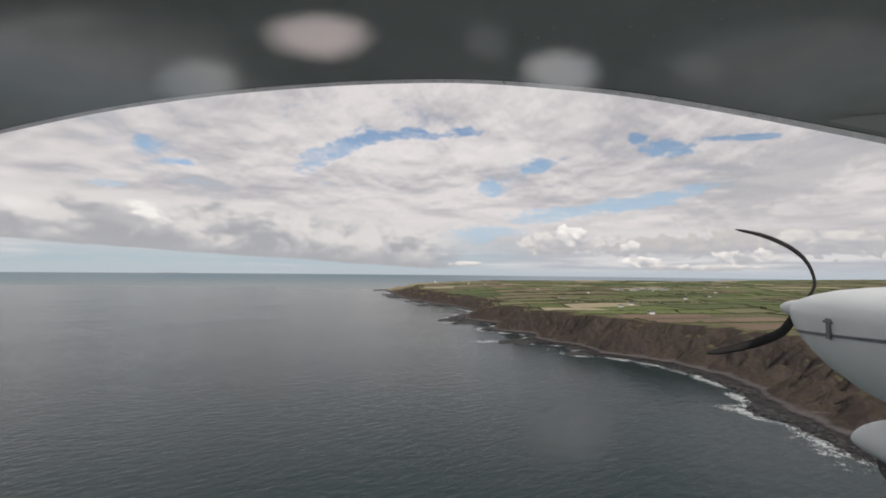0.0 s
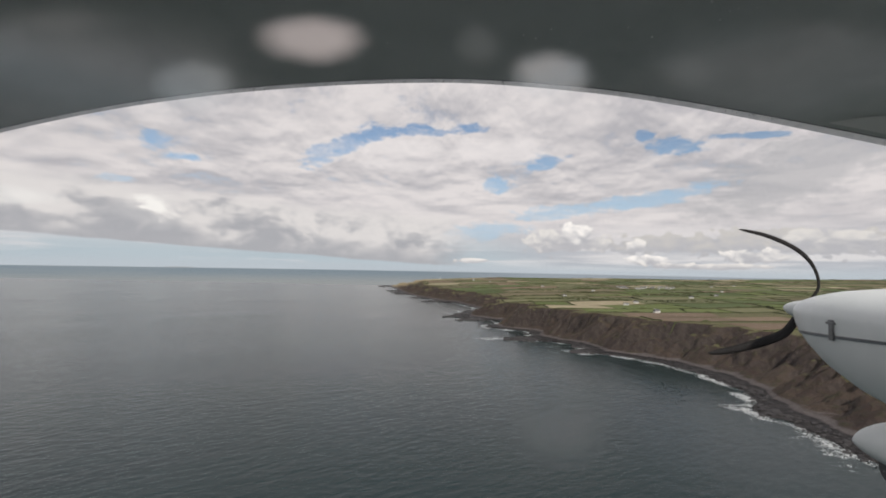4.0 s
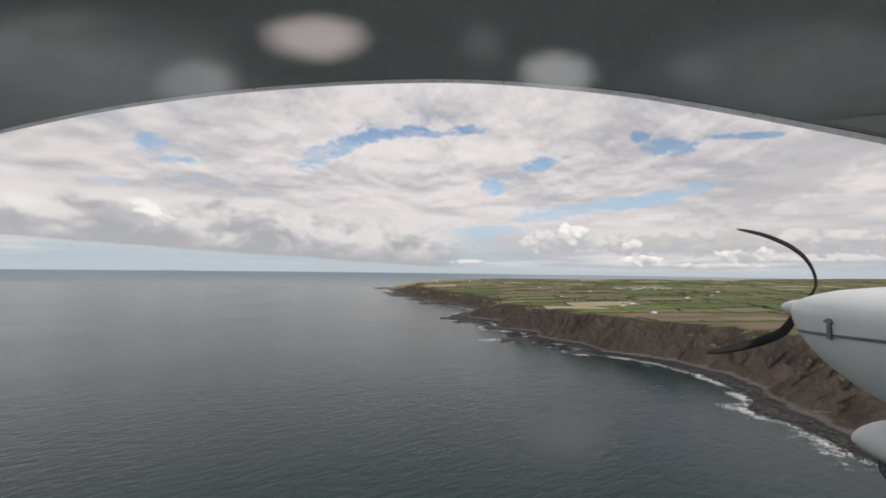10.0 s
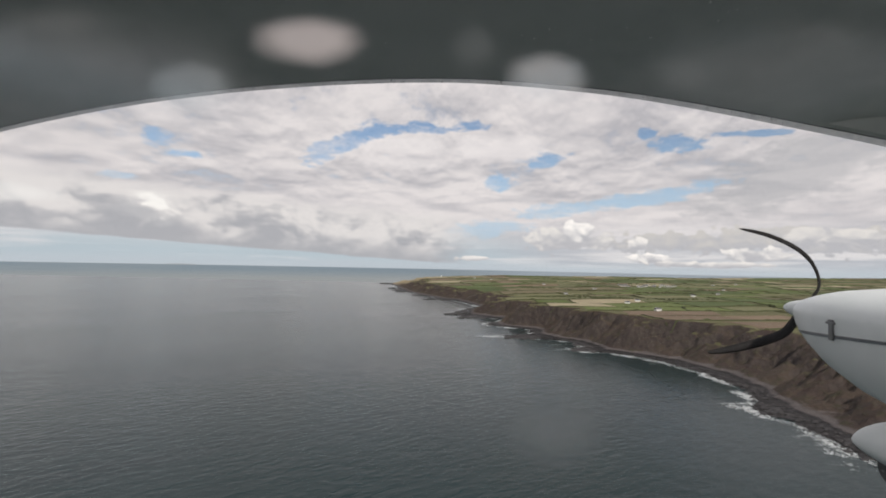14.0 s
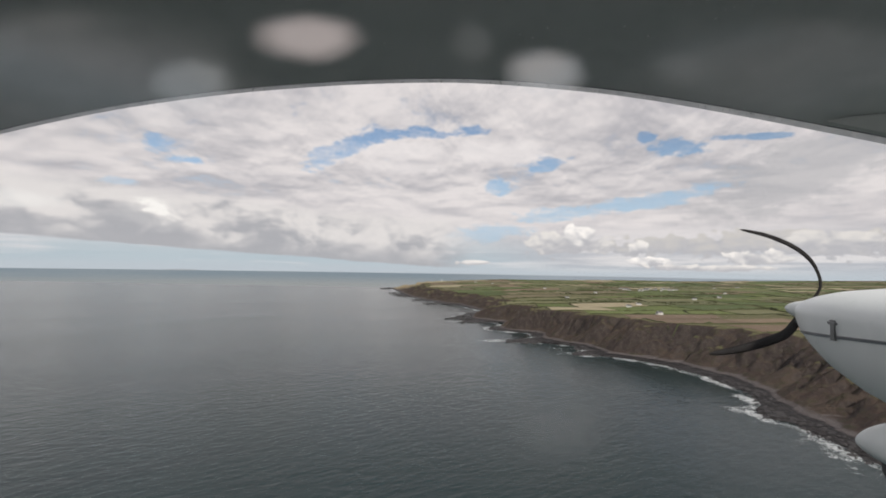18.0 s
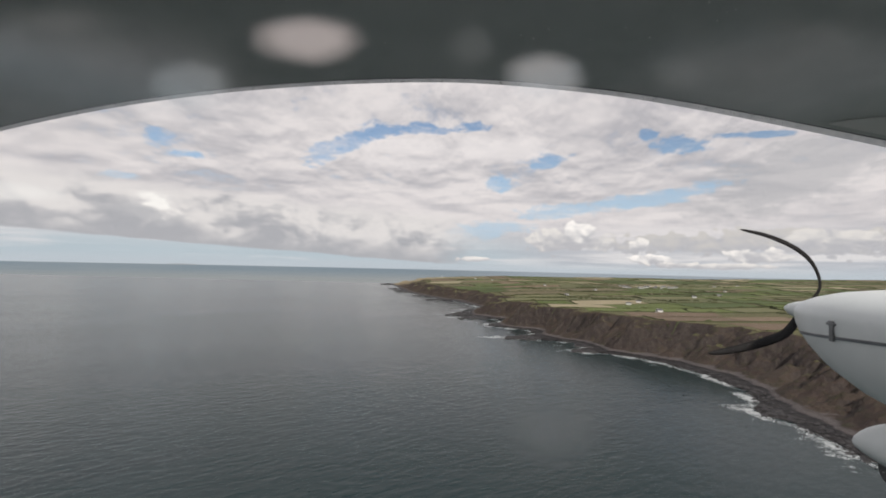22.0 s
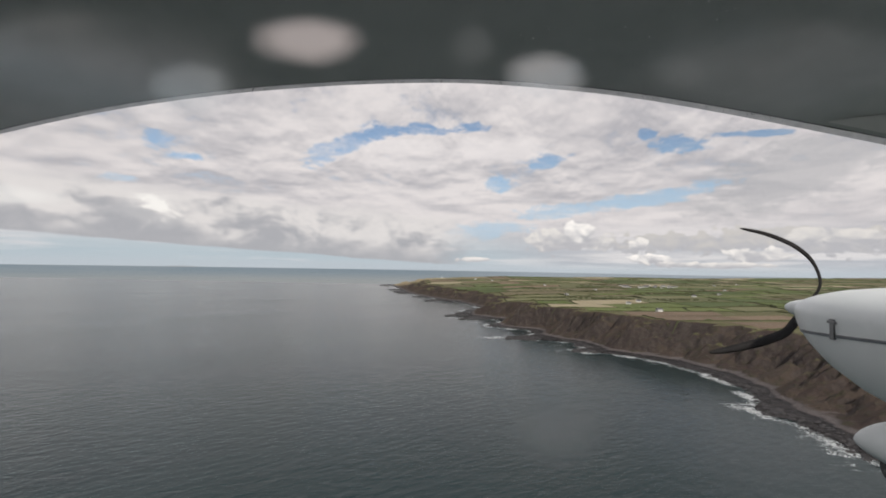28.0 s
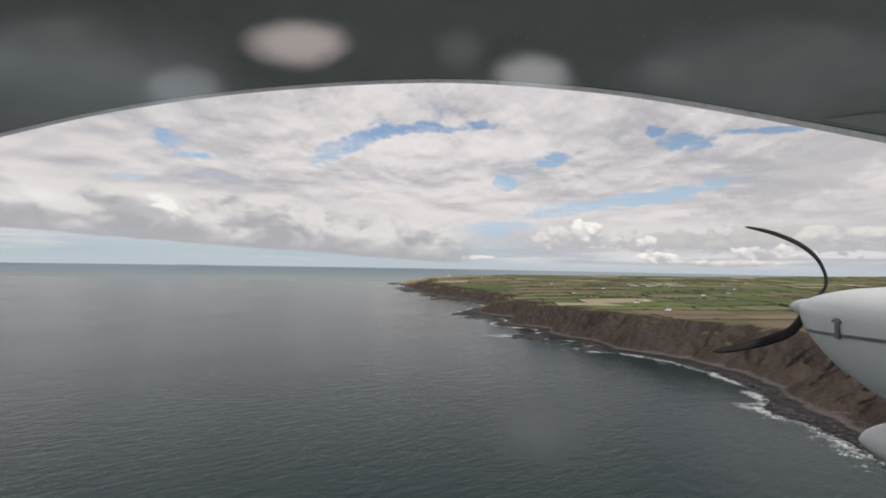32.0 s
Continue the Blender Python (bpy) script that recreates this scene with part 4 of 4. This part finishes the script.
def build_pod():
    """Rounded white nose of the wheel fairing under the nacelle, with its dark tyre below."""
    nose = Vector((2.46, 2.66, -1.14))
    n, ts = 32, [0.9 * (k / 18) ** 2 for k in range(19)]
    verts = []
    for t in ts:
        k = math.sqrt(min(1.0, t / 0.30) * (2 - min(1.0, t / 0.30)))
        for j in range(n):
            a = 2 * math.pi * j / n
            verts.append(nose + BACK * t + Vector((0.18 * k * math.cos(a) + 0.13 * k, 0, (0.185 if math.sin(a) > 0 else 0.11) * k * math.sin(a))))
    pod = part("wheel_fairing", (verts, [], grid_faces(len(ts), n, True)), PAINT, aircraft, "rounded white wheel fairing", smooth=True)
    bm = bmesh.new()
    m = Matrix.Translation(nose + BACK * 0.20 + Vector((0.12, 0, -0.10))) @ Matrix.Rotation(radians(90), 4, "Y")
    bmesh.ops.create_cone(bm, cap_ends=True, segments=32, radius1=0.13, radius2=0.13, depth=0.17, matrix=m)
    bmesh.ops.bevel(bm, geom=[e for e in bm.edges if len(e.link_faces) == 2 and any(len(f.verts) > 4 for f in e.link_faces)], offset=0.04, segments=3, affect="EDGES")
    part("tyre", bm, TYRE, pod, "dark grey rubber tyre")
    for k in range(5):
        bm = bmesh.new()
        bmesh.ops.create_icosphere(bm, subdivisions=1, radius=0.006, matrix=Matrix.Translation(nose + BACK * (0.1 + 0.05 * k) + Vector((-0.05 - 0.008 * k, 0, -0.075))))
        part("screw", bm, METAL, pod)


build_pod()


# ---------------------------------------------------------------- the windscreen, with an added haze film, water drops and light patches on it
def milk_glass(g, share, tint):
    """Clear glass of which the given share is a milky film that lets daylight through scattered."""
    milk = g.node("ShaderNodeBsdfTranslucent")
    milk.inputs[0].default_value = (*tint, 1)
    clear = g.node("ShaderNodeBsdfTransparent")
    both = g.node("ShaderNodeMixShader")
    g.put(both.inputs[0], share)
    g.tree.links.new(clear.outputs[0], both.inputs[1])
    g.tree.links.new(milk.outputs[0], both.inputs[2])
    g.tree.links.new(both.outputs[0], g.node("ShaderNodeOutputMaterial").inputs[0])


def across(g, p):
    x, y, z = g.split(p)
    return g.math("SQRT", g.math("ADD", g.math("MULTIPLY", x, x), g.math("MULTIPLY", z, z)))


def glass_material():
    m, g = material("hazed_glass")
    p = local(g)
    # bluish film over the whole pane imitates distance haze and lifts the darks
    film = g.ramp(g.noise(p, 2.2, 4, 0.55, 0.3), 0.3, 0.75, 0.010, 0.028)
    milk_glass(g, film, (0.90, 0.91, 0.96))
    return m


def drop_material(name, tint, strength, lean=0.8):
    """A thick drop, or an added light patch, whose slanting face bends the view down to the bright sky; soft towards
    its rim.
    """
    m, g = material(name)
    p = local(g)
    r = g.math("ADD", across(g, p), g.math("MULTIPLY", g.math("SUBTRACT", g.noise(p, 1.1, 2, 0.5), 0.5), 0.4))
    bend = g.node("ShaderNodeBsdfRefraction")
    bend.inputs["Color"].default_value = (*tint, 1)
    bend.inputs["Roughness"].default_value, bend.inputs["IOR"].default_value = 0.26, 1.33
    g.put(bend.inputs["Normal"], g.vec(0.0, -1.0, lean))
    clear = g.node("ShaderNodeBsdfTransparent")
    both = g.node("ShaderNodeMixShader")
    g.put(both.inputs[0], g.math("MULTIPLY", g.ramp(r, 1.02, 0.30), strength))
    g.tree.links.new(clear.outputs[0], both.inputs[1])
    g.tree.links.new(bend.outputs[0], both.inputs[2])
    g.tree.links.new(both.outputs[0], g.node("ShaderNodeOutputMaterial").inputs[0])
    return m


def smear_material():
    m, g = material("smear")
    p = local(g)
    r = g.math("ADD", across(g, p), g.math("MULTIPLY", g.math("SUBTRACT", g.noise(p, 1.1, 2, 0.5), 0.5), 0.4))
    milk_glass(g, g.math("MULTIPLY", g.ramp(r, 1.0, 0.0), 0.11), (0.97, 0.95, 0.92))
    return m


def build_windscreen():
    n, verts = 24, []
    for k in range(n + 1):
        x = -1.2 + 2.4 * k / n
        y = 0.96 - 0.09 * x * x
        verts += [(x, y, -0.85), (x, y, 0.57)]
    screen = part("windscreen", (verts, [], grid_faces(n + 1, 2)), glass_material(), aircraft, "clear windscreen with a faint bluish film that imitates haze", smooth=True)
    screen.visible_shadow = False
    bright = drop_material("bright_drop", (0.95, 0.87, 0.84), 0.50)
    dull = drop_material("dull_drop", (0.92, 0.96, 0.95), 0.30)
    pale = drop_material("pale_drop", (0.96, 0.95, 0.93), 0.36)
    faint = drop_material("faint_drop", (0.95, 0.90, 0.88), 0.05)
    # two wide patches added to lighten the roof's left and right sides
    roof_light = drop_material("roof_light_patch", (0.93, 0.92, 0.93), 0.14)
    thin_roof_light = drop_material("thin_roof_light_patch", (0.93, 0.93, 0.95), 0.06)
    trace = drop_material("trace_of_a_drop", (0.92, 0.95, 0.95), 0.05)
    smear = smear_material()
    for x, z, wide, high, mat in ((-0.300, 0.474, 0.150, 0.070, bright), (-0.566, 0.371, 0.118, 0.074, dull), (0.242, 0.391, 0.112, 0.072, pale),
                                  (-0.87, 0.53, 0.15, 0.055, faint), (0.86, 0.535, 0.16, 0.080, faint), (-0.99, 0.46, 0.08, 0.06, faint), (0.075, 0.46, 0.07, 0.065, trace), (0.55, 0.40, 0.08, 0.05, trace),
                                  (-0.285, -0.175, 0.17, 0.13, smear), (0.26, -0.42, 0.14, 0.10, smear), (-0.86, 0.34, 0.55, 0.20, roof_light), (0.84, 0.36, 0.50, 0.16, thin_roof_light)):
        rings, seg = 6, 28
        v = [(0, 0, 0)] + [(r / rings * math.cos(2 * math.pi * k / seg), 0.0, r / rings * math.sin(2 * math.pi * k / seg)) for r in range(1, rings + 1) for k in range(seg)]
        f = [(0, 1 + k, 1 + (k + 1) % seg) for k in range(seg)]
        for i in range(rings - 1):
            f += [(1 + i * seg + k, 1 + (i + 1) * seg + k, 1 + (i + 1) * seg + (k + 1) % seg, 1 + i * seg + (k + 1) % seg) for k in range(seg)]
        ob = part("drop_or_light_patch", (v, [], f), mat, screen, "blurred pale water drop or added roof-lightening patch", smooth=True)
        ob.location, ob.scale = (x * 0.70, (0.66 if wide > 0.25 else 0.70), z * 0.70), (wide * 0.70, 0.01, high * 0.70)
        ob.visible_shadow = False


build_windscreen()
